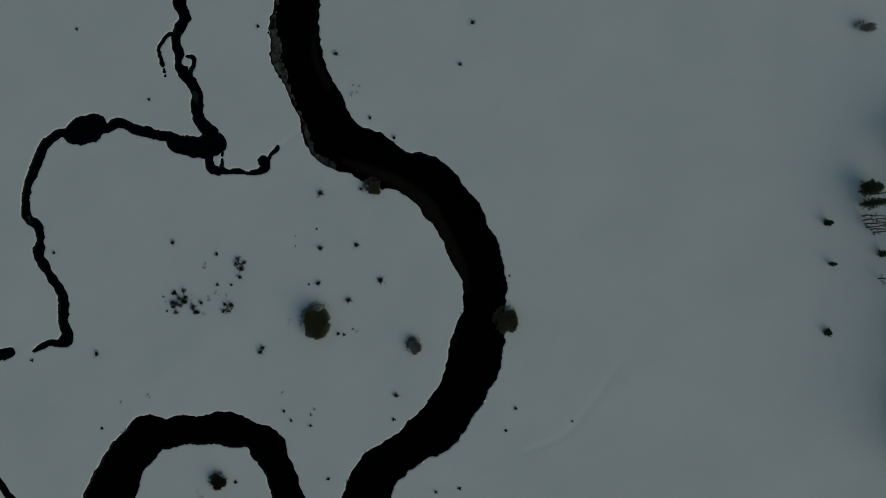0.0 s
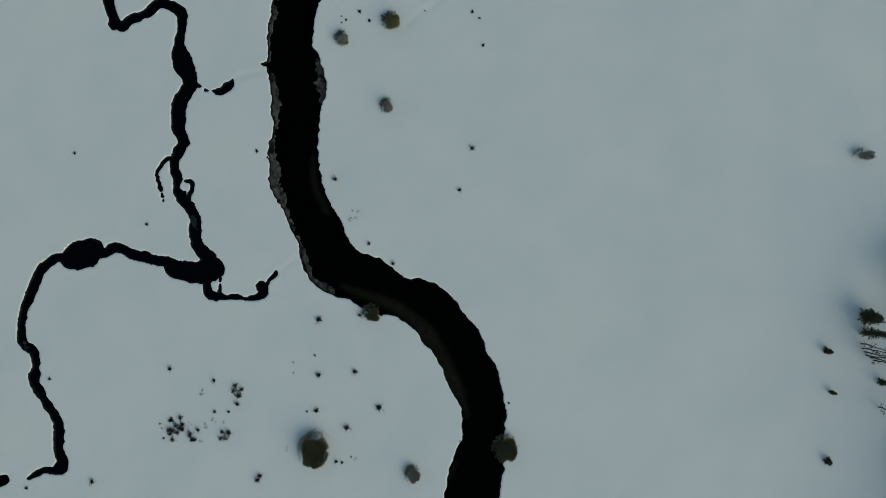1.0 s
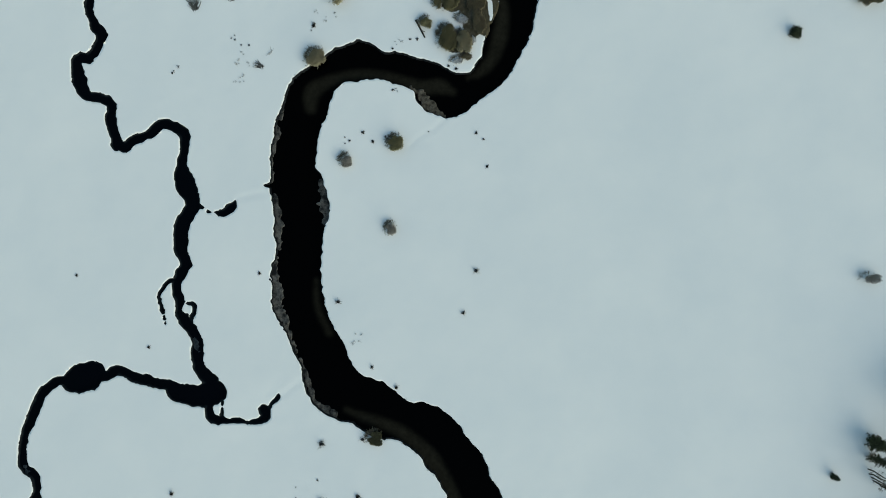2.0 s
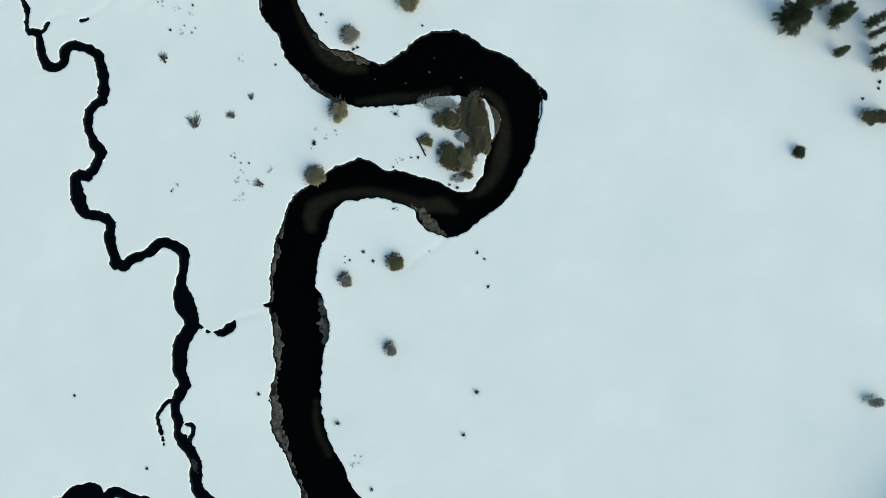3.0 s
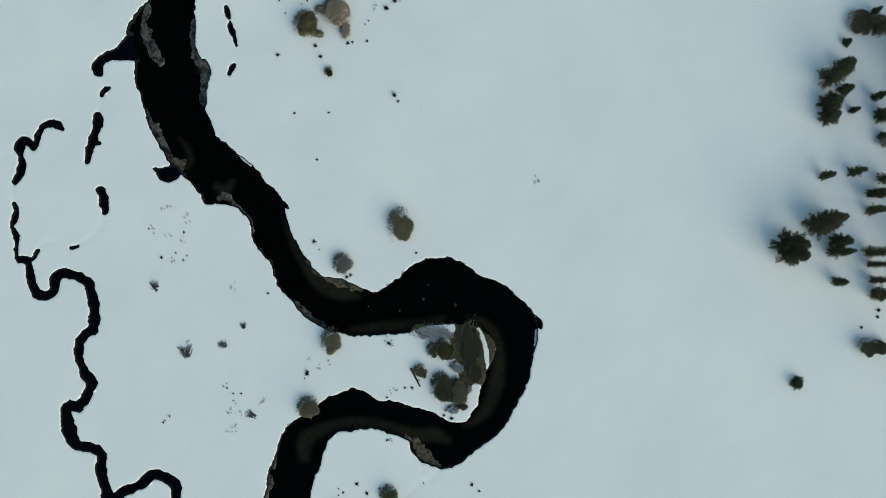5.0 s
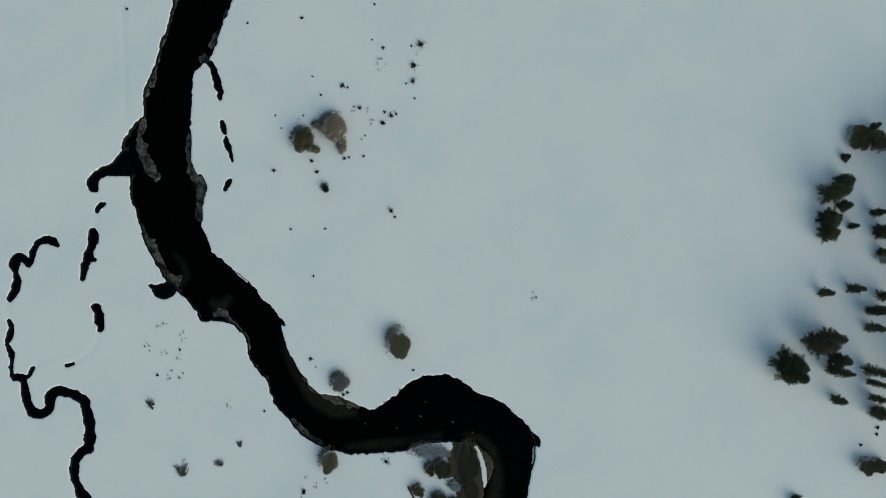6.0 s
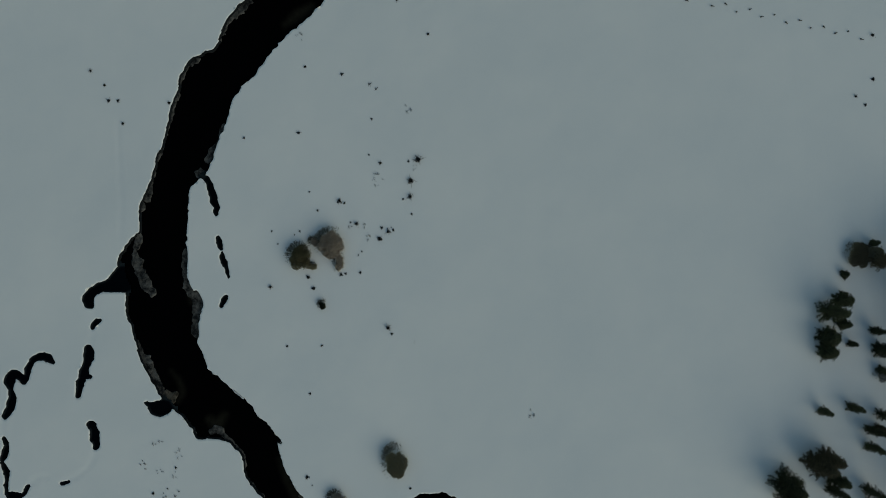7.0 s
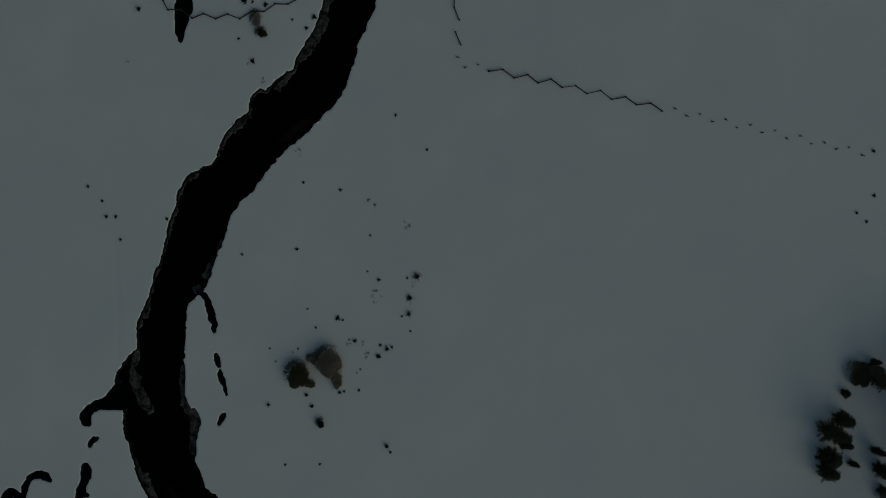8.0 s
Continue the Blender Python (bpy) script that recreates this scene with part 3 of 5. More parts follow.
WHITE_ICE = [
    [(21.8, 100.4, 0.4), (21.9, 98.5, 0.8), (21.5, 97.1, 0.5)],
    [(-46.1, 142.1, 0.3), (-44.0, 140.1, 0.4), (-42.2, 138.5, 0.4)],
]
RIVER_BAYS = [
    [(21.8, 103.2, 1.1), (22.6, 102.1, 1.1), (22.7, 100.8, 0.6)],
    [(-34.5, 129.4, 1.3), (-33.9, 128.9, 1.4)],
    [(-19.9, 87.7, 1.0), (-19.1, 87.6, 0.9)],
    [(-39.9, 55.3, 1.1), (-40.9, 55.3, 0.4)],
    [(-51.4, 131.5, 3.3), (-51.3, 130.7, 2.5)],
    [(-21.3, 231.7, 0.4), (-20.5, 232.0, 0.3)],
    [(-39.9, 34.1, 1.0), (-40.4, 34.1, 0.4)],
    [(-51.8, 190.4, 1.1), (-51.0, 188.9, 1.5), (-50.3, 187.8, 1.1)],
    [(-35.7, 233.3, 1.3), (-37.1, 233.1, 2.5), (-38.1, 231.7, 3.0), (-38.3, 230.0, 2.8), (-39.0, 228.7, 1.6)],
    [(-67.0, 171.9, 1.0), (-68.5, 171.3, 1.5), (-69.1, 170.2, 1.6), (-69.3, 169.0, 1.5)],
    [(-52.7, 161.9, 1.6), (-52.1, 160.3, 2.2), (-51.9, 158.7, 2.0), (-52.6, 156.8, 1.8)],
]
SHALLOWS_SOUTH = [
    [(-33.8, 124.7, 1.5), (-32.1, 119.8, 1.8), (-29.8, 115.4, 1.9), (-27.0, 112.0, 2.8), (-23.2, 109.9, 3.3), (-18.4, 108.6, 1.6)],
    [(-19.7, 101.0, 1.3), (-13.3, 101.2, 2.3), (-7.0, 101.9, 1.9), (0.7, 103.2, 1.6)],
    [(6.4, 103.3, 1.3), (10.2, 102.1, 1.8), (12.7, 98.5, 2.2), (13.3, 93.3, 2.4), (12.6, 88.3, 2.8), (10.9, 83.8, 2.5), (8.3, 80.7, 2.0), (5.2, 79.2, 1.1)],
    [(-30.6, 72.9, 2.3), (-30.2, 76.3, 3.0), (-26.8, 78.7, 2.5), (-22.4, 79.9, 2.2), (-17.3, 80.1, 2.2), (-11.0, 78.9, 2.3), (-5.9, 77.4, 2.5), (-1.5, 77.3, 2.8), (1.6, 76.0, 1.6)],
]
SHALLOWS_NORTH = [
    [(-29.6, 33.6, 1.1), (-29.4, 27.9, 1.5), (-26.9, 21.9, 1.5)],
    [(-23.3, 4.8, 1.1), (-18.3, 2.6, 1.8), (-13.3, 0.7, 2.3), (-8.3, -2.6, 2.7), (-4.6, -6.8, 3.3), (-1.4, -12.0, 3.0), (1.1, -17.0, 2.7), (2.8, -20.7, 1.9), (4.1, -24.7, 1.1)],
    [(1.2, -35.2, 1.1), (-0.2, -38.2, 1.0)],
    [(-58.4, 144.8, 0.8), (-56.6, 142.6, 1.1), (-55.8, 139.9, 1.3), (-56.8, 137.9, 1.1)],
    [(-49.7, 133.7, 1.8), (-48.1, 132.7, 2.3), (-46.4, 134.7, 1.5)],
    [(-54.2, 163.1, 1.1), (-53.7, 160.1, 1.1)],
    [(-32.2, 222.9, 1.5), (-29.4, 224.8, 2.4), (-26.2, 226.9, 1.8)],
]
STONES = [
    (-3.5, 107.7, 0.3), (3.7, 106.3, 0.3), (-15.9, 106.2, 0.2), (-8.9, 105.2, 0.2), (-2.3, 110.9, 0.2), (8.1, 103.9, 0.2),
]
BARE = [(6.9, 99.8, 4.3, 4.3, 1.0), (8.0, 93.8, 3.9, 5.8, 1.0), (5.0, 96.1, 2.5, 2.5, 1.0), (2.6, 95.8, 2.8, 1.8, 0.8), (2.7, 87.2, 3.4, 2.8, 0.8), (9.3, 90.5, 2.4, 2.2, 1.0), (11.0, 96.5, 1.9, 5.3, 1.0)]  # x, y, half sizes, strength
CRESCENT = [(8.7, 100.9, 0.5), (9.6, 98.9, 0.9), (10.3, 96.6, 0.9), (10.6, 94.3, 0.9), (10.7, 92.2, 0.6)]
WILLOWS_SOUTH = [
    (-8.3, 124.2, 2.6, 3.7, 3.2, "brown", 0), (-21.2, 115.7, 2.2, 2.2, 2.4, "grey", 0), (-23.8, 98.5, 2.2, 2.8, 3.3, "brown", 0),
    (-29.1, 83.8, 2.4, 2.4, 2.4, "brown", 0), (-11.4, 64.2, 2, 2, 2.2, "olive", 0), (-22.5, 60.6, 1.6, 1.6, 1.8, "grey", 0),
    (-12.7, 45, 1.3, 1.7, 1.8, "grey", 0), (-8.1, -37.3, 1.6, 2, 2, "grey", 0), (12.6, -31.85, 2.7, 2.9, 2.6, "drab", 0),
    (-29.6, -31.2, 3.5, 3.8, 3.5, "drab", -32), (-16.9, -1.4, 1.9, 1.7, 1.6, "drab", 0), (-52.2, -66.45, 1.9, 1.8, 1.9, "dark", 0),
]
WILLOWS_OXBOW = [
    (1.2, 96.4, 2.0, 2.5, 2.2, "drab", 0), (-1.5, 96.2, 1.1, 1.6, 1.9, "drab", 0), (7.2, 97.7, 2.4, 4.6, 1.7, "umber", 0),
    (7.7, 91.9, 1.9, 3.4, 1.6, "umber", 0), (0.6, 87.9, 2.4, 3.3, 2.4, "drab", 0), (4.3, 87.2, 2.3, 2.8, 2.2, "brown", 0),
    (4.9, 83.8, 1.4, 0.9, 1.2, "umber", 0), (-4.2, 91.6, 1.4, 1.4, 1.8, "olive", 0), (-1.2, 100.2, 4.8, 1.9, 1.2, "frost", 0),
    (4.0, 92.4, 1.5, 1.3, 1.0, "frost", 0), (6.6, 87.6, 0.6, 1.1, 0.8, "frost", 0), (2.7, 82.8, 1.4, 1.0, 0.9, "frost", 0),
]
WILLOWS_NORTH = [
    (-29, 170.05, 2.7, 2.8, 3, "drab", 0), (-22, 172.75, 3.2, 3.3, 3.4, "tan", 0), (-20.2, 168.75, 1.1, 2.5, 2, "tan", 0),
    (-26.4, 167.75, 1.5, 0.8, 1.4, "brown", 0), (-24, 159, 0.85, 0.95, 1.4, "dark", 0), (-25.7, 173.25, 1.1, 1, 1.8, "tan", 0),
    (95.1, 95.7, 2.3, 2, 3, "thicket", 0), (97.8, 95.8, 1.8, 1.8, 2.8, "thicket", 0), (95.4, 168.4, 2.6, 3, 3, "thicket", 0),
    (99.3, 168.9, 2, 1.8, 2.6, "brown", 0), (94, 32.3, 2.2, 1.4, 2.4, "bare", 0), (100.4, 141.6, 1.7, 1.4, 2.8, "bare", 0),
    (-37.8, 250.3, 1.2, 1.9, 1.2, "grey", 0), (-36.6, 247, 1.3, 1.1, 1.1, "dark", 0),
]
WILLOWS = WILLOWS_SOUTH + WILLOWS_OXBOW + WILLOWS_NORTH
CONIFERS_WEST = [
    (77.4, 118.7, 11.2, 2.9, "green"), (77.9, 116.3, 10.6, 2.4, "green"), (84.1, 123.0, 11.2, 2.7, "brown"), (86.6, 124.3, 10.0, 2.0, "brown"),
    (88.7, 119.3, 7.7, 1.6, "green"), (87.8, 117.1, 10.6, 1.4, "green"), (88.8, 110.4, 5.3, 1.1, "green"), (93.1, 134.9, 6.5, 1.1, "green"),
    (86.6, 134.1, 5.9, 1.0, "green"), (99.5, 133.3, 9.4, 1.3, "green"), (96.7, 129.9, 8.3, 1.0, "green"), (98.9, 130.0, 5.9, 1.1, "brown"),
    (96.7, 126.2, 8.3, 1.1, "green"), (95.8, 116.8, 10.6, 1.4, "green"), (96.3, 114.2, 9.4, 0.9, "green"), (97.0, 110.7, 7.7, 0.9, "green"),
    (97.4, 107.5, 8.3, 1.6, "brown"), (88.3, 156.0, 10.0, 2.3, "green"), (91.4, 158.6, 5.9, 1.8, "green"),
]
CONIFERS_EAST = [
    (91.5, 153.3, 4.7, 1.3, "green"), (88.1, 150.4, 5.9, 2.2, "green"), (87.7, 147.2, 5.9, 1.8, "green"), (98.7, 151.7, 5.9, 0.9, "green"),
    (93.6, 148.8, 3.5, 0.7, "green"), (99.7, 147.5, 7.1, 1.6, "green"), (100.2, 142.8, 3.5, 1.0, "green"), (79.3, 88.0, 2.2, 1.4, "green"),
    (99.6, 167.0, 9.4, 1.9, "brown"), (92.6, 164.2, 2.4, 0.9, "green"), (99.1, 171.1, 3.5, 0.8, "green"), (93.4, -3.9, 6.5, 1.6, "green"),
    (93.0, -7.2, 10.5, 1.3, "green"), (84.4, -11.3, 3.0, 0.7, "green"), (85.1, -20.5, 2.8, 0.5, "green"), (96.3, -18.4, 3.0, 0.8, "green"),
    (83.9, -35.7, 2.0, 0.8, "green"),
]
CONIFERS = CONIFERS_WEST + CONIFERS_EAST
SNAGS = [
    (92.3, -9.9, 13, 2, 1), (92.6, -11.0, 12, -1, 2), (93.3, -12.4, 12, 3, 3), (94.9, -13.6, 11, 1, 4), (95.7, -24.0, 9, 2, 5),
    (95.8, -4.9, 12, -2, 6), (93.0, -11.7, 12, 1, 7), (94.2, -13.0, 11, 2, 8),
]
TUFTS_SOUTH = [
    (-57.9, -70.3, 1.80, "faint"), (-4.0, -69.7, 0.90, "star"), (1.3, -69.0, 0.45, "stub"), (-48.6, -66.7, 0.45, "stub"),
    (-27.9, -66.4, 0.45, "stub"), (11.9, -56.3, 0.38, "stub"), (26.7, -54.5, 0.30, "stub"), (-31.7, -54.4, 0.80, "star"),
    (-78.3, -54.2, 0.38, "stub"), (-13.1, -53.4, 0.45, "stub"), (-36.1, -53.3, 0.80, "star"), (-31.0, -51.5, 1.30, "faint"),
    (14.1, -51.4, 0.90, "star"), (-37.6, -51.1, 0.45, "stub"), (-73.8, -48.4, 0.80, "faint"), (-12.4, -48.0, 1.10, "star"),
    (-67.8, -47.1, 0.80, "faint"), (-37.6, -47.0, 0.80, "faint"), (-94.0, -38.8, 0.38, "stub"), (-42.6, -37.8, 1.30, "star"),
    (-79.5, -37.6, 1.10, "star"), (-42.1, -36.9, 1.14, "star"), (-23.9, -34.3, 0.38, "stub"), (-25.2, -34.1, 0.46, "stub"),
]
TUFTS_LOW = [
    (-20.9, -33.6, 0.63, "faint"), (-21.9, -33.1, 0.25, "stub"), (-36.2, -31.1, 0.63, "faint"), (-55.2, -29.0, 0.63, "faint"),
    (-63.5, -28.3, 0.32, "stub"), (-57.4, -28.1, 1.52, "broad"), (-49.8, -28.0, 1.65, "broad"), (-61.6, -27.3, 1.77, "broad"),
    (-55.9, -26.6, 1.01, "star"), (-22.8, -26.7, 1.65, "star"), (-64.2, -25.7, 0.89, "faint"), (-54.2, -25.7, 1.01, "faint"),
    (-59.7, -25.3, 1.65, "broad"), (-58.1, -25.1, 0.89, "faint"), (-50.0, -24.9, 0.63, "faint"), (-52.5, -24.7, 0.76, "faint"),
    (-61.8, -24.3, 0.63, "stub"), (-31.6, -22.9, 0.28, "stub"), (-49.0, -22.7, 0.41, "stub"), (13.4, -21.8, 0.30, "stub"),
    (-29.6, -22.7, 1.52, "star"), (-52.1, -22.6, 0.38, "stub"), (-15.4, -22.2, 1.77, "star"), (-47.1, -21.1, 1.14, "star"),
]
TUFTS_LOWER = [
    (-55.0, -18.3, 1.14, "faint"), (-47.2, -18.1, 1.77, "broad"), (-52.1, -15.7, 1.01, "star"), (-88.7, -14.8, 0.80, "star"),
    (-28.8, -14.9, 1.39, "star"), (-34.5, -14.3, 0.18, "stub"), (-20.9, -14.3, 1.39, "star"), (-62.1, -13.0, 1.14, "star"),
    (-34.5, -12.0, 0.18, "stub"), (-29.7, -10.5, 0.28, "stub"), (-28.7, -2.6, 1.50, "star"), (-19.5, -1.7, 1.00, "star"), (-12.0, 9.6, 1.10, "star"),
    (-17.3, 14.3, 0.80, "star"), (-67.1, 19.4, 0.45, "stub"), (-20.9, 21.1, 1.70, "faint"), (3.2, 25.9, 1.10, "star"), (-24.7, 28.8, 1.10, "star"),
    (6.2, 35.3, 1.30, "star"), (-42.2, 35.5, 0.45, "stub"), (-83.2, 35.7, 0.38, "stub"), (9.2, 58.7, 0.28, "stub"), (9.1, 58.8, 0.38, "stub"),
    (-22.8, 64.5, 0.18, "stub"),
]
TUFTS_MIDDLE = [
    (-16.5, 64.8, 0.43, "stub"), (8.4, 65.0, 0.35, "stub"), (-21.8, 65.1, 0.33, "stub"), (-22.8, 65.9, 0.18, "stub"), (-13.7, 65.9, 0.29, "stub"),
    (6.8, 66.4, 0.41, "stub"), (-12.2, 66.7, 0.20, "stub"), (-18.7, 66.9, 0.46, "stub"), (-3.9, 66.9, 0.18, "stub"), (-11.0, 76.5, 0.76, "faint"),
    (-11.9, 76.5, 0.33, "stub"), (-47.5, 78.8, 0.63, "faint"), (-45.6, 79.3, 1.14, "faint"), (2.5, 81.1, 0.51, "stub"), (-61.7, 81.1, 0.28, "stub"),
    (0.8, 81.8, 0.33, "stub"), (-61.0, 82.1, 1.14, "faint"), (-42.0, 82.8, 1.40, "fan"), (-43.7, 83.0, 1.01, "faint"), (-47.0, 83.4, 1.14, "faint"),
    (-45.9, 85.3, 0.76, "faint"), (-40.0, 85.4, 1.52, "faint"), (-11.8, 85.9, 0.30, "stub"), (-10.5, 87.1, 1.14, "faint"),
]
TUFTS_OXBOW = [
    (-44.3, 87.2, 0.29, "stub"), (-46.1, 87.3, 0.25, "stub"), (-6.2, 88.0, 0.38, "stub"), (-7.8, 88.0, 0.28, "stub"), (-47.5, 88.5, 0.25, "stub"),
    (-47.8, 89.1, 0.76, "faint"), (-1.6, 89.3, 0.60, "stub"), (-30.2, 90.4, 0.20, "stub"), (-29.7, 91.3, 0.45, "stub"), (-29.6, 91.5, 0.41, "stub"),
    (-29.6, 91.8, 1.01, "star"), (-26.7, 92.8, 0.76, "faint"), (-24.8, 93.8, 0.76, "faint"), (-29.2, 94.5, 0.76, "faint"), (-56.5, 96.9, 1.90, "fan"),
    (-11.3, 98.0, 1.27, "star"), (-11.7, 98.3, 1.52, "faint"), (-48.3, 98.4, 1.2, "fan"), (-48.4, 98.6, 1.50, "faint"), (-55.9, 98.9, 1.01, "faint"),
    (94.3, 100.1, 0.38, "stub"), (-4.2, 100.2, 0.58, "stub"), (-43.7, 102.4, 1.00, "faint"), (97.9, 102.4, 0.45, "stub"),
]
TUFTS_BEND = [
    (-43.7, 102.4, 0.95, "fan"), (98.2, 103.9, 0.45, "stub"), (-38.2, 109.5, 0.32, "stub"), (-63.2, 110.5, 0.40, "stub"), (-45.9, 111.3, 0.89, "faint"),
    (-62.9, 111.4, 0.36, "stub"), (-63.9, 111.6, 1.30, "fan"), (-20.6, 112.9, 0.46, "stub"), (-19.7, 113.3, 0.38, "stub"), (-6.4, 114.4, 0.41, "stub"),
    (-59.3, 117.3, 0.89, "faint"), (-56.6, 117.6, 1.01, "faint"), (-62.1, 117.8, 0.38, "stub"), (-4.9, 118.1, 0.33, "stub"), (-58.9, 118.8, 0.20, "stub"),
    (-26.7, 119.1, 0.19, "stub"), (-27.8, 120.9, 0.46, "stub"), (-57.2, 121.9, 0.76, "faint"), (-60.7, 122.4, 1.01, "faint"), (-57.0, 123.4, 0.33, "stub"),
    (-64.0, 123.8, 1.01, "faint"), (-64.5, 124.6, 0.80, "faint"), (-55.9, 126.3, 1.39, "faint"), (-61.8, 128.8, 0.76, "faint"),
]
TUFTS_UPPER = [
    (-60.4, 129.3, 0.89, "faint"), (22.7, 134.3, 1.30, "faint"), (-27.0, 139.4, 0.30, "stub"), (-32.0, 150.0, 0.30, "stub"), (-24.3, 150.0, 0.30, "stub"),
    (-3.4, 150.4, 0.40, "faint"), (-9.5, 153.7, 1.20, "star"), (-8.6, 152.4, 0.34, "stub"), (-26.0, 162.8, 0.57, "stub"), (-35.7, 163.2, 1.01, "star"), (-27.2, 165.3, 0.57, "stub"),
    (-19.8, 165.8, 0.44, "stub"), (-18.8, 166.0, 0.33, "stub"), (-15.5, 166.2, 0.33, "stub"), (-15.9, 170.1, 0.20, "stub"), (-15.1, 170.9, 0.25, "stub"),
    (-34.0, 172.9, 0.20, "stub"), (-11.1, 173.7, 0.63, "stub"), (-13.5, 174.0, 1.14, "faint"), (-30.2, 174.9, 0.20, "stub"), (-9.2, 175.3, 1.14, "star"),
    (-8.0, 175.7, 0.32, "stub"), (-29.0, 175.7, 0.28, "stub"), (-35.3, 175.8, 0.25, "stub"), (-8.8, 176.0, 0.76, "faint"),
]
TUFTS_NORTH = [
    (-10.6, 176.2, 0.38, "stub"), (-17.7, 176.6, 0.76, "faint"), (-14.4, 176.7, 0.89, "faint"), (-16.3, 177.1, 1.14, "star"), (-17.6, 177.5, 0.25, "stub"),
    (-3.8, 179.2, 0.28, "stub"), (-25.0, 180.3, 0.32, "stub"), (-18.9, 181.9, 0.32, "stub"), (-20.1, 182.3, 0.63, "stub"), (-5.7, 182.6, 0.28, "stub"),
    (-4.1, 183.0, 1.27, "star"), (-26.8, 184.5, 0.25, "stub"), (-11.7, 186.2, 0.63, "faint"), (-3.8, 186.6, 1.65, "star"), (-11.1, 187.5, 1.27, "faint"),
    (-3.2, 189.8, 0.76, "faint"), (-10.8, 190.8, 0.44, "stub"), (-4.4, 191.1, 0.28, "stub"), (-2.2, 191.5, 1.65, "star"), (-13.3, 192.7, 0.25, "stub"),
    (-41.4, 196.9, 0.30, "stub"), (-29.1, 197.9, 0.45, "stub"), (-68.7, 200.6, 0.80, "star"), (-12.6, 200.8, 0.30, "stub"),
]
TUFTS_FAR = [
    (98.9, 202.4, 0.38, "stub"), (-4.0, 203.2, 1.40, "faint"), (96.7, 204.3, 0.80, "star"), (-58.3, 205.1, 0.45, "stub"), (-69.9, 205.8, 0.45, "stub"),
    (-72.0, 205.9, 0.90, "star"), (-12.3, 208.0, 1.50, "faint"), (100.8, 208.2, 0.45, "stub"), (-72.9, 209.4, 0.38, "stub"), (-19.2, 211.1, 0.38, "stub"),
    (-76.1, 212.7, 0.80, "star"), (-27.5, 212.9, 0.38, "stub"), (101.1, 218.3, 1.00, "star"), (-28.5, 219.7, 1.00, "faint"), (0.4, 220.0, 0.38, "stub"),
    (-6.6, 227.9, 0.38, "stub"), (-36.6, 236.2, 1.01, "faint"), (-39.7, 240.2, 0.76, "faint"), (-38.8, 240.7, 0.63, "stub"), (-67.3, 240.9, 0.63, "faint"),
    (-42.0, 245.9, 0.33, "stub"), (-26.6, 248.1, 0.46, "stub"), (-29.8, 250.1, 0.33, "stub"), (-24.8, 250.6, 0.63, "stub"),
]
TUFTS_FARTHER = [
    (-64.7, 252.9, 1.27, "star"), (-35.8, 253.6, 0.63, "stub"), (-38.8, 254.3, 0.38, "stub"), (-40.6, 254.5, 0.76, "stub"),
]
TUFTS = TUFTS_SOUTH + TUFTS_LOW + TUFTS_LOWER + TUFTS_MIDDLE + TUFTS_OXBOW + TUFTS_BEND + TUFTS_UPPER + TUFTS_NORTH + TUFTS_FAR + TUFTS_FARTHER
LOG = [(-6.4, 92.4), (-4.4, 88.3)]
FENCE_EAST = [
    (14.6, 237.6), (17.8, 238.0), (20.4, 236.0), (23.4, 236.7), (25.7, 234.8), (28.7, 235.6), (31.1, 233.7), (34.2, 234.0), (36.7, 232.2),
    (39.8, 232.8), (42.3, 230.8), (45.4, 231.3), (47.9, 229.5), (51.1, 229.8), (53.6, 228.0),
]
FENCE_BURIED = [
    (53.6, 228.1), (56.5, 228.6), (59.1, 226.9), (62.2, 227.2), (64.8, 225.5), (67.9, 226.0), (70.4, 224.0), (73.4, 224.5), (75.9, 222.8),
    (79.0, 223.2), (81.5, 221.5), (84.6, 221.9), (87.1, 220.1), (90.0, 220.4), (92.6, 218.8), (95.6, 219.2), (98.4, 217.4),
]
FENCE_CORNER = [
    (8.1, 257.9), (7.2, 255.4), (7.0, 252.4), (8.1, 249.5), (7.2, 246.7), (8.4, 243.8), (7.5, 241.0), (9.2, 238.5), (12.2, 239.2),
    (14.6, 237.7),
]
FENCE_WEST = [
    (-60.2, 257.6), (-59.1, 254.9), (-58.0, 252.7), (-55.0, 252.7), (-52.5, 250.7), (-49.9, 251.7), (-47.2, 250.5), (-44.4, 251.5), (-41.7, 250.4),
    (-39.0, 252.1), (-36.1, 252.0), (-33.6, 253.7), (-30.7, 253.6), (-29.1, 254.5), (-26.8, 255.5),
]

RIVER_RUN = [course(r, 0.3) for r in (RIVER_SOUTH_LOOP + RIVER_SOUTH_BEND_LOWER + RIVER_SOUTH_BEND_MIDDLE, RIVER_OXBOW_LOWER + RIVER_OXBOW_MIDDLE + RIVER_OXBOW_UPPER, RIVER_NORTH_LOWER + RIVER_NORTH_MIDDLE, *RIVER_BAYS)]
CREEK_RUN = [course(c, 0.25, 0.26) for c in CREEKS]

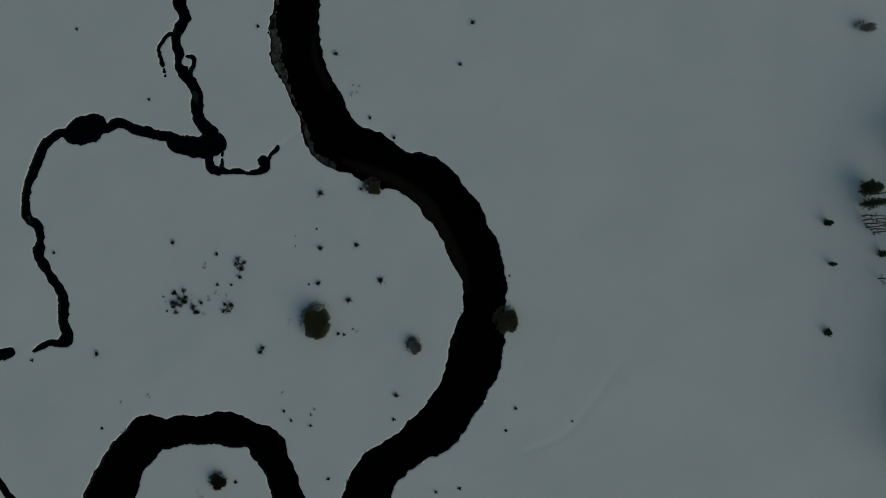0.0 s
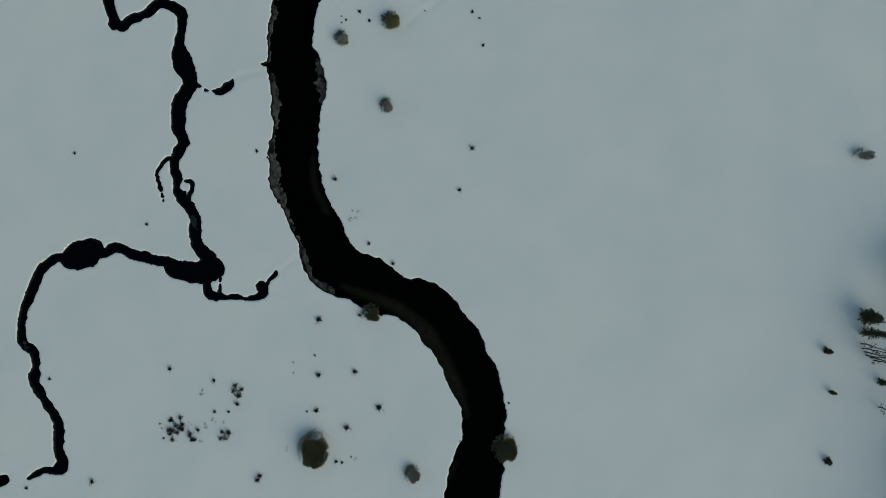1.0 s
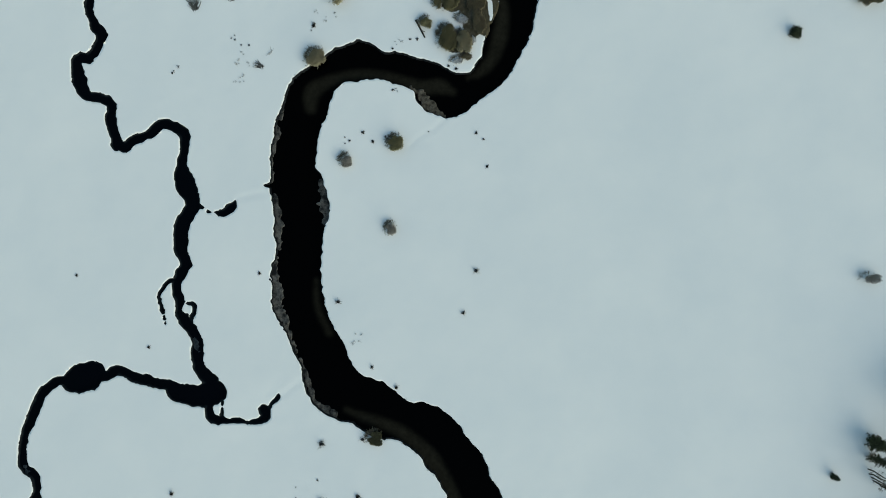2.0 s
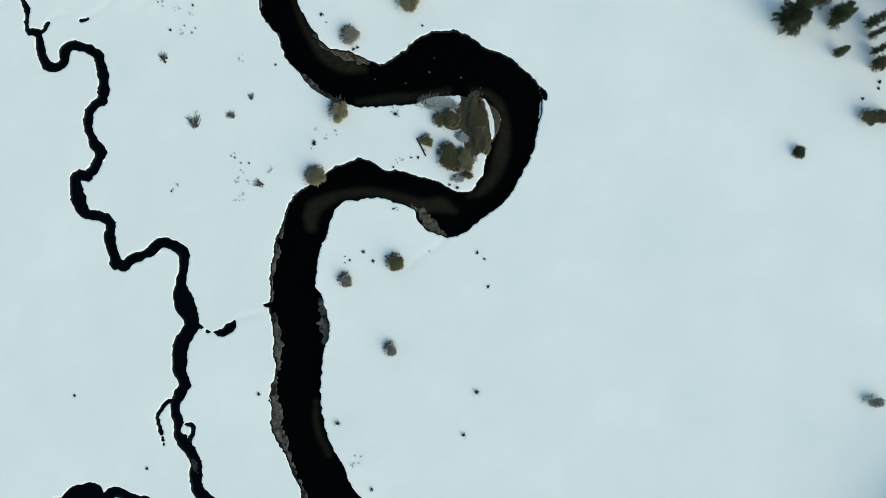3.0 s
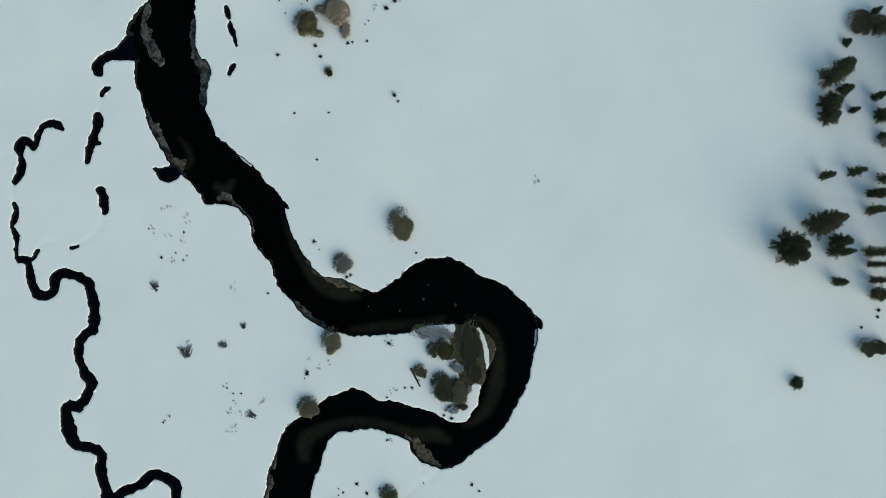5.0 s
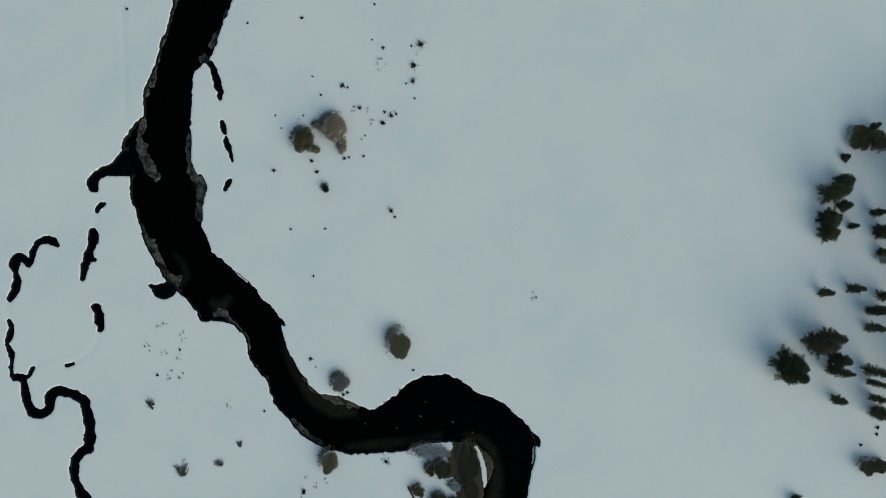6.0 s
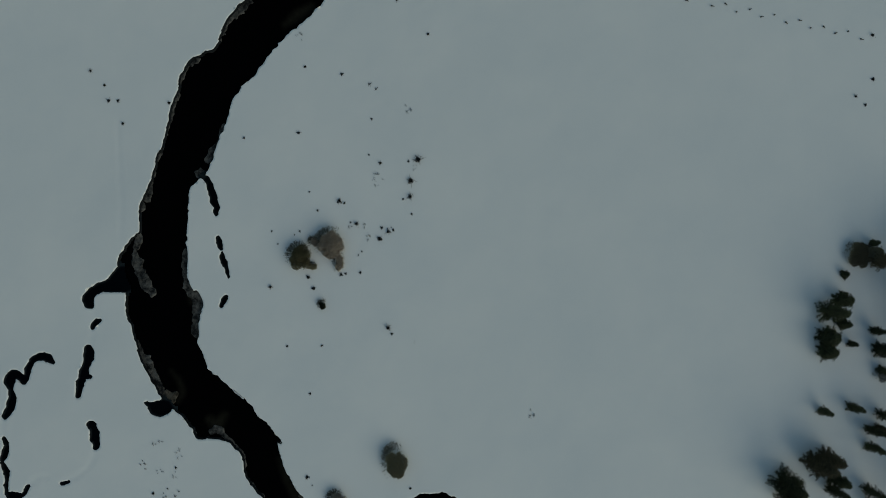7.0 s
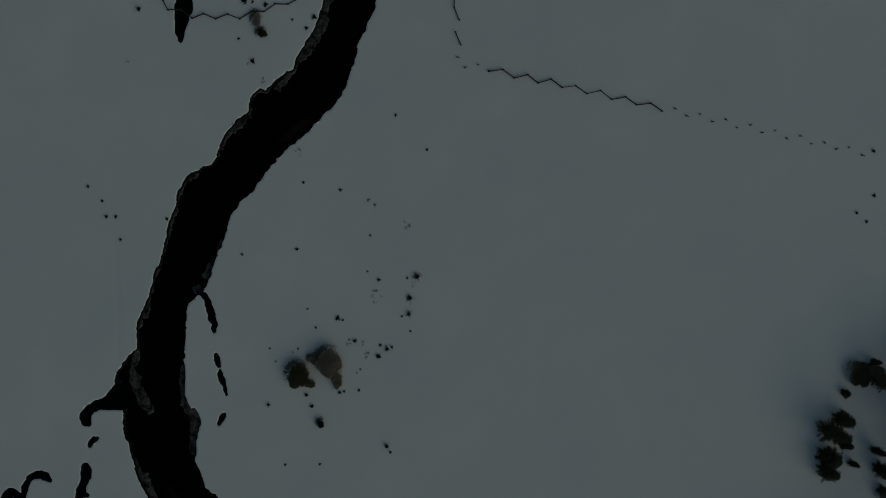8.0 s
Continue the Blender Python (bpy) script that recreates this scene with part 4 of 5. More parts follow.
# old channels filled with snow, and faint tracks: x, y, width
GROOVES_SOUTH = [
    [(-75.0, 126.7, 1.0), (-76.2, 124.2, 0.9), (-78.8, 122.0, 0.9), (-81.3, 120.8, 0.9)],
    [(-90.0, 119.9, 1.0), (-87.7, 121.6, 0.9), (-85.8, 121.6, 0.8)],
    [(-37.4, 8.2, 0.8), (-34.2, 10.7, 0.8), (-31.7, 12.1, 0.8)],
    [(-47.2, 52.3, 1.0), (-44.1, 53.0, 1.0), (-40.3, 53.5, 1.0)],
    [(0.3, 70.1, 0.8), (-2.9, 67.5, 0.9), (-6.1, 65.7, 0.8), (-8.0, 63.8, 0.8)],
    [(-69.9, 200.3, 0.6), (-69.6, 190.0, 0.6), (-69.1, 182.3, 0.6), (-69.4, 175.2, 0.6)],
    [(81.4, 222.9, 0.8), (82.6, 208.7, 0.8), (84.1, 194.5, 0.8), (84.5, 177.8, 0.6)],
    [(38.1, -41.4, 1.0), (26.4, -56.4, 1.0), (16.2, -61.2, 1.0)],
    [(-95.4, 134.3, 0.9), (-95.7, 132.5, 0.9), (-95.4, 130.7, 0.9)],
]
GROOVES_LOWER = [
    [(-75.5, 153.8, 0.8), (-76.3, 151.2, 0.8)],
    [(-75.4, 158.7, 1.0), (-75.2, 156.8, 1.0)],
]
GROOVES = GROOVES_SOUTH + GROOVES_LOWER


# ---- ground: one sheet of snow with the channels cut into it ----
WATER_LEVEL, CREEK_LEVEL = -0.95, -0.55
FAR = [120, 135, 155, 185, 230, 300, 420, 650, 1000, 1600, 2500, 4000]
grid_x = np.concatenate([[-v for v in FAR[::-1]], np.arange(-112, 28, 0.35), np.arange(28, 112, 1.0), FAR])
grid_y = np.concatenate([[-v for v in FAR[::-1]], np.arange(-85, 264, 0.35), [v + 170 for v in FAR]])
gx, gy = np.meshgrid(grid_x, grid_y)
ragged = 0.10 * lattice_noise(gx, gy, 3.1, 1) + 0.22 * lattice_noise(gx, gy, 1.25, 2) + 0.13 * lattice_noise(gx, gy, 0.6, 3)
river_d = channel_distance(grid_x, grid_y, RIVER_RUN[:3])
bay_d = channel_distance(grid_x, grid_y, RIVER_RUN[3:])
river_d = np.minimum(river_d, bay_d)
creek_d = channel_distance(grid_x, grid_y, CREEK_RUN, 3.0)
groove_d = channel_distance(grid_x, grid_y, [course(g, 0.5) for g in GROOVES], 4.0)
for ix, iy, ir in ISLANDS:
    creek_d = np.maximum(creek_d, ir - np.hypot(gx - ix, gy - iy) + 0.1)
river_d = river_d + ragged
creek_d = creek_d - 0.04 + 0.75 * ragged + 0.16 * lattice_noise(gx, gy, 1.1, 9)
near = smooth(-np.hypot(np.clip(np.abs(gx) - 105, 0, None), np.clip(np.abs(gy - 90) - 175, 0, None)), -60, 0)
heights = near * (0.14 * lattice_noise(gx, gy, 19, 4) + 0.03 * lattice_noise(gx, gy, 5.3, 5) + 0.016 * lattice_noise(gx, gy, 1.9, 6))
heights -= 0.06 * smooth(-groove_d, -0.9, 0.5)
shore_d = np.minimum(river_d, creek_d)
shore_x, shore_y, on_edge = snapped(grid_x, grid_y, shore_d, 0.16)
wet = (shore_d < 0) & ~on_edge
river_cut = (0.75 + 0.7 * smooth(-river_d, 0.0, 0.5)) * (wet & (river_d < 0))
creek_cut = (0.45 + 0.5 * smooth(-creek_d, 0.0, 0.4)) * (wet & (creek_d < 0))
cut = np.maximum(river_cut, creek_cut)
heights = heights * (1 - smooth(cut, 0, 0.6)) - cut
bare = np.zeros_like(gx)
for bx, by, bw, bh, strength in BARE:
    bare = np.maximum(bare, strength * smooth(1.25 - np.hypot((gx - bx) / bw, (gy - by) / bh) + 0.25 * lattice_noise(gx, gy, 1.6, 8), 0, 0.5))
crescent_d = channel_distance(grid_x, grid_y, [course(CRESCENT, 0.2)], 2.0)
bare *= smooth(crescent_d, -0.1, 0.25)
ground = new("ground", grid_mesh("ground", shore_x, shore_y, heights, edge=np.where(on_edge, 0, shore_d), bare=bare, bank=np.where(river_d < 0.3, 1.0, 0.5) * wet))
ground.data.materials.append(SNOW)
tagged(ground, "wide meadow under smooth white snow, cut by winding channels", "snow", kind="structure")



bar_d = channel_distance(grid_x, grid_y, [course([(x, y, 1.5 * w) for x, y, w in r]) for r in SHALLOWS_SOUTH + SHALLOWS_NORTH], 4.0)
shallow = 0.05 + 0.62 * smooth(-bar_d, -2.0, 1.6)
wide = (river_d < 1.2)
cells = wide[:-1, :-1] | wide[1:, 1:] | wide[:-1, 1:] | wide[1:, :-1]
water = new("river", grid_mesh("river", gx, gy, np.full_like(gx, WATER_LEVEL), cells, shallow=shallow))
water.data.materials.append(RIVER)
tagged(water, "dark open river winding between snowy banks", "river", kind="structure")
wide = (creek_d < 0.8) & (river_d > -0.6)
cells = wide[:-1, :-1] | wide[1:, 1:] | wide[:-1, 1:] | wide[1:, :-1]
brook = new("creek_water", grid_mesh("creek_water", gx, gy, np.full_like(gx, CREEK_LEVEL), cells, shallow=smooth(creek_d, -0.9, 0.2)))
brook.data.materials.append(CREEK)
tagged(brook, "narrow black creek half buried under the snow", "creek", kind="structure")


# ---- ice and mud shelves along the river ----
middle_line = np.vstack([r[0] for r in RIVER_RUN[:3]])


def under_bank(x, y, w):
    """The same spot of a shelf, widened away from the middle of the river."""
    way = (x, y) - middle_line[np.argmin(np.hypot(middle_line[:, 0] - x, middle_line[:, 1] - y))]
    way = way / max(0.1, np.hypot(*way))
    return x + 0.3 * way[0], y + 0.3 * way[1], w + 0.6


def shelf(name, rows, material, label, rise=0.14, tucked=True, level=WATER_LEVEL):
    run = course([under_bank(*row) for row in rows] if tucked else rows, 0.3)
    lo, hi = run[0].min(0) - run[1].max() - 1, run[0].max(0) + run[1].max() + 1
    xs, ys = np.arange(lo[0], hi[0], 0.2), np.arange(lo[1], hi[1], 0.2)
    d = channel_distance(xs, ys, [run], 2.0)
    ax, ay = np.meshgrid(xs, ys)
    d = d - 0.1 + min(1.0, float(run[1].mean())) * (0.6 * lattice_noise(ax, ay, 1.5, 11) + 0.35 * lattice_noise(ax, ay, 0.6, 12))
    z = level + rise + 0.10 * lattice_noise(ax, ay, 0.9, 13) - smooth(d, -0.15, 0.25) * (rise + 0.25)
    inside = d < 0.4
    cells = inside[:-1, :-1] & inside[1:, 1:] & inside[:-1, 1:] & inside[1:, :-1]
    ob = new(name, grid_mesh(name, ax, ay, z, cells))
    ob.data.materials.append(material)
    return tagged(ob, label, "ice" if "ice" in name else "mud bank", "shelves along the river")


for rows in ICE_SHELVES:
    shelf("ice_shelf", rows, ICE, "grey ragged shelf of dirty ice along the river bank")
for rows in MUD_SHELVES:
    shelf("mud_bar", rows, MUD, "low brown bar of frozen mud at the water's edge")
for rows in CREEK_ICE:
    shelf("ice_sheet", rows, DULL_ICE, "thin dull blue ice over the creek", 0.05, False, CREEK_LEVEL)
for rows in WHITE_ICE:
    shelf("ice_shelf", rows, CLEAN_ICE, "pale shelf of snow-covered ice at the bank", tucked=False)


def river_stone(x, y, r):
    bm = bmesh.new()
    bmesh.ops.create_icosphere(bm, subdivisions=2, radius=r * 1.05)
    for v in bm.verts:
        v.co *= 1 + 0.25 * noise.noise(v.co * 1.7 / r + Vector((x, y, 0)))
        v.co.z *= 0.55
    mesh = bpy.data.meshes.new("river_stone")
    bm.to_mesh(mesh)
    bm.free()
    ob = new("river_stone", mesh)
    mesh.materials.append(STONE)
    ob.matrix_world = pose(x, y, WATER_LEVEL + 0.05, 0, 0, x * 40)
    tagged(ob, "small grey stone breaking the water of the bend", "stone", "stones in the river")


for x, y, r in STONES:
    river_stone(x, y, r)


def snow_height(x, y):
    """Height of the snow at a place."""
    i = min(max(int(np.searchsorted(grid_x, x)), 1), len(grid_x) - 1)
    j = min(max(int(np.searchsorted(grid_y, y)), 1), len(grid_y) - 1)
    return float(heights[j - 1:j + 1, i - 1:i + 1].min())


# ---- willows: leafless thickets of fine upright twigs ----
def willow(x, y, rx, ry, tall, material, label, lobes=6, turn=0.0, density=1.0, thick=0.030, loose=1.0):
    rng = random.Random(int(x * 131 + y * 17 + 5000))
    base = new("willow_bush")
    base.matrix_world = pose(x, y, snow_height(x, y) - 0.05, 0, 0, turn)
    tagged(base, label, "bush", "willows by the river")
    stems, crown, fringe = Sticks(), Sticks(), Sticks()
    heads = [(rng.uniform(-0.1, 0.1), rng.uniform(-0.1, 0.1), 0.58)]
    for k in range(lobes):
        q, u = 2 * math.pi * (k + rng.random() * 0.8) / lobes, rng.uniform(0.4, 0.66)
        heads.append((math.cos(q) * u, math.sin(q) * u, rng.uniform(0.26, 0.46)))
    sunny = Vector((0.09, -0.09)) * loose
    heads = [(hx * 0.93 + sunny.x, hy * 0.93 + sunny.y, hr * 0.96) for hx, hy, hr in heads]
    area = sum(h[2] ** 2 for h in heads)
    total = int(density * 1000 * rx * ry) + 300
    for hx, hy, hr in heads:
        for s in range(18):
            q = rng.uniform(0, 6.28)
            stems.spike((hx * rx * 0.5, hy * ry * 0.5, -0.1), ((hx + hr * 0.85 * math.cos(q)) * rx, (hy + hr * 0.85 * math.sin(q)) * ry, tall * rng.uniform(0.5, 0.75)), 0.04, 0.02)
        lift = rng.uniform(0.85, 1.05)
        for s in range(int(total * hr * hr / area)):
            q, u = rng.uniform(0, 6.28), math.sqrt(rng.random())
            u *= 0.9 + 0.22 * noise.noise(Vector((math.cos(q) * 2 + hx * 9, math.sin(q) * 2 + hy * 9, x)))
            ex, ey = hx + hr * u * math.cos(q), hy + hr * u * math.sin(q)
            top = lift * tall * (0.6 + 0.4 * math.sqrt(max(0.0, 1 - u * u))) * rng.uniform(0.7, 1.0) * (1.08 - 0.3 * math.hypot(hx, hy))
            length = rng.uniform(0.35, 0.8) * min(1.0, tall * 0.5)
            lean = Vector((ex * 0.25 + rng.gauss(0, 0.3), ey * 0.25 + rng.gauss(0, 0.3), rng.uniform(0.7, 1.1))).normalized()
            end = Vector((ex * rx, ey * ry, top))
            crown.spike(end - lean * length, end, thick * rng.uniform(0.8, 1.9))
    # loose twigs reach out of the thicket, longest on its shaded side
    for s in range(int(44 * (rx + ry) * loose * min(1.0, density * 1.5))):
        q = rng.gauss(2.3 - math.radians(turn), 0.6)
        lee = 0.5 + 0.5 * math.cos(q - 2.3 + math.radians(turn))
        f = rng.uniform(0.6, 0.98)
        a = Vector((f * rx * math.cos(q), f * ry * math.sin(q), rng.uniform(0.05, 0.4) * tall))
        way, long = q + rng.gauss(0, 0.5), (rng.uniform(0.15, 0.35) + 0.6 * lee * rng.random()) * loose
        b = a + Vector((math.cos(way) * long, math.sin(way) * long, rng.uniform(0.0, 0.4)))
        fringe.spike(a, b, rng.uniform(0.022, 0.04), 0.015)
        for k in range(3):
            m, fork = a.lerp(b, rng.uniform(0.3, 0.95)), way + rng.choice((-0.8, 0.8)) + rng.gauss(0, 0.2)
            fringe.spike(m, m + Vector((math.cos(fork), math.sin(fork), 0.4)) * rng.uniform(0.1, 0.28), 0.022)
    part("stems", stems.mesh("stems"), STEM, base, "dark thin stems")
    part("crown", crown.mesh("crown"), material, base)
    tagged(part("twig_fringe", fringe.mesh("twig_fringe"), TWIG, base), "dark loose twigs round the bush", kind="stuff")
    return base


for x, y, rx, ry, tall, kind, turned in WILLOWS:
    material, label = {
        "brown": (WILLOW_BROWN, "leafless brown willow thicket standing in snow"),
        "olive": (WILLOW_OLIVE, "leafless olive-brown willow thicket standing in snow"),
        "drab": (WILLOW_DRAB, "leafless dark olive willow thicket standing in snow"),
        "grey": (WILLOW_GREY, "small grey leafless willow bush standing in snow"),
        "tan": (WILLOW_TAN, "leafless pale tan willow thicket standing in snow"),
        "umber": (WILLOW_UMBER, "low dark brown willow thicket on bare ground"),
        "thicket": (WILLOW_UMBER, "dark brown leafless thicket in snow beside the wood"),
        "dark": (SHRUB_GREEN, "small dark green evergreen shrub standing in snow"),
        "bare": (WILLOW_GREY, "sparse grey leafless sapling bent over the snow"),
        "frost": (WILLOW_FROST, "willow bush whose twigs are coated with snow"),
    }[kind]
    willow(x, y, rx * 1.12, ry * 1.12, tall, material, label, 5 + int(rx * 1.3), turned, density=0.16 if kind == "bare" else (0.36 if kind == "frost" else 1.0), loose=0.5 if kind == "thicket" else 1.0)


# ---- conifers at the wood's edge ----
def conifer(tall, spread, seed, needles, label, coarse=1.0):
    rng = random.Random(seed)
    base = new("conifer_tree")
    tagged(base, label, "tree", "conifers at the wood's edge")
    trunk, crown = Sticks(), Sticks()
    trunk.spike((0, 0, -0.3), (0.05, 0.03, tall * 0.96), 0.022 * tall + 0.03, 0.02)
    z = tall * 0.06
    while z < tall * 0.985:
        f = z / tall
        reach = spread * (1 - f ** 1.6) ** 0.6 * (0.78 + 0.22 * min(1.0, f * 6))
        count = 7 + int(7 * (1 - f))
        start = rng.uniform(0, 6.28)
        for k in range(count):
            q = start + 6.28 * k / count + rng.gauss(0, 0.18)
            lump = 1 + 0.8 * noise.noise(Vector((math.cos(q) * 1.3, math.sin(q) * 1.3, seed * 3.7 + f * 4))) + 0.5 * noise.noise(Vector((math.cos(q) * 3.1, math.sin(q) * 3.1, seed * 5.1 + f * 9)))
            length = reach * max(0.3, lump) * rng.uniform(0.72, 1.02)
            out = Vector((math.cos(q), math.sin(q), rng.uniform(-0.12, 0.22)))
            root = Vector((0, 0, z + rng.gauss(0, 0.1)))
            if length > 0.7:
                trunk.spike(root, root + out * length * 0.85, 0.03, 0.012)
            steps = max(2, int(length / (0.24 * coarse)))
            for s in range(steps):
                at = root + out * length * (s + 0.7) / steps - Vector((0, 0, 0.16 * length * ((s + 0.7) / steps) ** 2))
                for turn in (-1.4, -0.8, -0.35, 0.0, 0.35, 0.8, 1.4):
                    way = Matrix.Rotation(turn + rng.gauss(0, 0.3), 3, "Z") @ out
                    off = Vector((rng.gauss(0, 0.08), rng.gauss(0, 0.08), rng.gauss(0, 0.06)))
                    crown.spray(at + off, way + Vector((0, 0, rng.gauss(0.1, 0.35))), coarse * rng.uniform(0.24, 0.48), coarse * rng.uniform(0.034, 0.062), rng.uniform(0.0, 0.12))
        z += coarse * (0.26 + 0.035 * tall * (1 - f)) * rng.uniform(0.8, 1.2)
    part("trunk", trunk.mesh("trunk"), BARK, base)
    part("crown", crown.mesh("crown"), needles, base)
    return base


TREE_LABELS = {"green": "dark green conifer standing in shaded snow", "brown": "dusky brownish-green conifer standing in shaded snow"}
NOMINAL = {"small": (3.6, 1.15), "middle": (6.0, 1.5), "large": (9.0, 2.3), "distant": (13.0, 3.4)}
patterns = {}


def place_conifer(size, kind, choice, m):
    """Stands one of three conifers of that size and kind at the pose m, building it when it is first wanted."""
    bank = patterns.setdefault((size, kind), {})
    if choice in bank:
        tree = copy_thing(bank[choice], Matrix())
    else:
        seed = 10 * list(NOMINAL).index(size) + 4 * (kind == "brown") + choice
        tree = bank[choice] = conifer(*NOMINAL[size], seed, NEEDLES if kind == "green" else NEEDLES_BROWN, TREE_LABELS[kind], 3.0 if size == "distant" else 1.0)
    tree.matrix_basis = m


for x, y, tall, spread, kind in CONIFERS:
    size = "small" if tall < 5 else ("middle" if tall < 9 else "large")
    high, wide = NOMINAL[size]
    turned = pose(x, y, snow_height(x, y) - 0.05, 0, 0, (x * 97 + y * 31) % 360)
    place_conifer(size, kind, int(x * 7 + y) % 3, turned @ Matrix.Diagonal((spread / wide, spread / wide, tall / high, 1)))


# the wood goes on to the east: unseen conifers added to shade the meadow's edge
wood = random.Random(12)
for low, high, count, edge in ((-75, 8, 38, 104), (100, 170, 26, 107)):
    for k in range(count):
        x, y = wood.uniform(edge, 130), low + (high - low) * (k + wood.random()) / count
        kind = wood.choice(("brown", "green", "green"))
        grow = wood.uniform(0.85, 1.25)
        place_conifer("distant", kind, k % 3, pose(x, y, snow_height(x, y) - 0.05, 0, 0, wood.uniform(0, 360)) @ Matrix.Diagonal((grow, grow, grow, 1)))


def snag(x, y, tall, lean, seed):
    """A dead standing trunk with broken limbs that still carry knots of dark twigs."""
    rng = random.Random(seed)
    base = new("dead_tree")
    base.matrix_world = pose(x, y, snow_height(x, y) - 0.1, lean, -lean * 0.6, seed * 50)
    tagged(base, "bare dark dead trunk with broken limbs in snow", "tree", "dead trunks at the wood's edge")
    trunk = Sticks()
    a, count = Vector((0, 0, 0)), 6
    for k in range(count):
        b = Vector((rng.gauss(0, 0.12), rng.gauss(0, 0.12), tall * (k + 1) / count))
        trunk.spike(a, b, 0.17 - 0.02 * k, 0.15 - 0.02 * k)
        a = b
    part("trunk", trunk.mesh("trunk"), STEM, base)
    for k in range(16):
        limb = Sticks()
        z, q, long = tall * rng.uniform(0.08, 0.97), rng.uniform(0, 6.28), rng.uniform(0.3, 1.1)
        end = Vector((math.cos(q) * long, math.sin(q) * long, z + rng.uniform(-0.3, 0.4)))
        limb.spike((0, 0, z), end, 0.05, 0.02)
        for f in (0.4, 0.7):
            at = Vector((0, 0, z)).lerp(end, f)
            limb.spike(at, at + Vector((rng.gauss(0, 0.25), rng.gauss(0, 0.25), rng.gauss(0, 0.2))), 0.03)
        broken = part("limb", limb.mesh("limb"), STEM, base)
        if k % 2:
            knots = Sticks()
            for n in range(14):
                at = end + Vector((rng.gauss(0, 0.16), rng.gauss(0, 0.16), rng.gauss(0, 0.14)))
                knots.spike(at, at + Vector((rng.gauss(0, 0.16), rng.gauss(0, 0.16), rng.gauss(0, 0.16))), 0.05)
            tagged(part("twigs", knots.mesh("twigs"), TUFT, broken), kind="stuff")


for x, y, tall, lean, seed in SNAGS:
    snag(x, y, tall, lean, seed)


# ---- tufts: dead shrubs and stalks that poke through the snow ----
def star_tuft(seed, twigs, core, material):
    """A small shrub seen from above: a dense dark heart, often off centre, and fine grey twigs raying out of it."""
    rng = random.Random(seed)
    s = Sticks()
    lean, wide = rng.uniform(0, 6.28), rng.uniform(0.30, 0.40)
    for k in range(twigs):
        q = lean + rng.gauss(0, 1.3) if k % 3 else rng.uniform(0, 6.28)
        length = rng.uniform(0.5, 1.15)
        mid = Vector((math.cos(q) * length * 0.5, math.sin(q) * length * 0.5, rng.uniform(0.2, 0.5)))
        end = Vector((math.cos(q + rng.gauss(0, 0.25)) * length, math.sin(q + rng.gauss(0, 0.25)) * length, rng.uniform(0.1, 0.6)))
        s.spike((rng.gauss(0, 0.06), rng.gauss(0, 0.06), -0.1), mid, 0.030, 0.026)
        s.spike(mid, end, 0.026, 0.010)
        for side in (-0.6, 0.6):
            tip = mid.lerp(end, 0.3) + Vector((math.cos(q + side), math.sin(q + side), 0.2)) * rng.uniform(0.12, 0.3)
            s.spike(mid.lerp(end, 0.3), tip, 0.020)
    rays = len(s.faces)
    for k in range(core):
        q = rng.uniform(0, 6.28)
        u = math.sqrt(rng.random()) * wide * (1 + 0.35 * math.cos(q - lean) + 0.2 * math.cos(3 * q + seed))
        a = Vector((math.cos(q) * u, math.sin(q) * u, -0.05))
        s.spike(a, a + Vector((rng.gauss(0, 0.07), rng.gauss(0, 0.07), rng.uniform(0.25, 0.55))), 0.07, 0.02)
    m = s.mesh("tuft")
    m.materials.append(material)
    m.materials.append(TUFT_GREY)
    m.polygons.foreach_set("material_index", [1] * rays + [0] * (len(s.faces) - rays))
    return m


STARS = [star_tuft(k + 1, 9 + 2 * k, 70, TUFT) for k in range(8)]


def stub_tuft(seed):
    """The dense dark tip of a small shrub: short upright twigs packed together, a stray one or two."""
    rng = random.Random(seed)
    s = Sticks()
    flat, lobe = rng.uniform(0.6, 0.95), rng.uniform(0.1, 0.3)
    for k in range(110):
        q = rng.uniform(0, 6.28)
        u = math.sqrt(rng.random()) * rng.uniform(0.7, 1.0) * (0.62 + lobe * math.cos(3 * q + seed))
        a = Vector((math.cos(q) * u, math.sin(q) * u * flat, -0.05))
        s.spike(a, a + Vector((rng.gauss(0, 0.08), rng.gauss(0, 0.08), rng.uniform(0.25, 0.55) * (1.2 - u))), 0.085, 0.02)
    for k in range(3):
        q = rng.uniform(0, 6.28)
        s.spike((0, 0, 0.1), (math.cos(q) * 0.95, math.sin(q) * 0.95, 0.2), 0.05, 0.02)
    m = s.mesh("stub")
    m.materials.append(TUFT)
    return m


CLUMPS = [stub_tuft(k + 20) for k in range(6)]


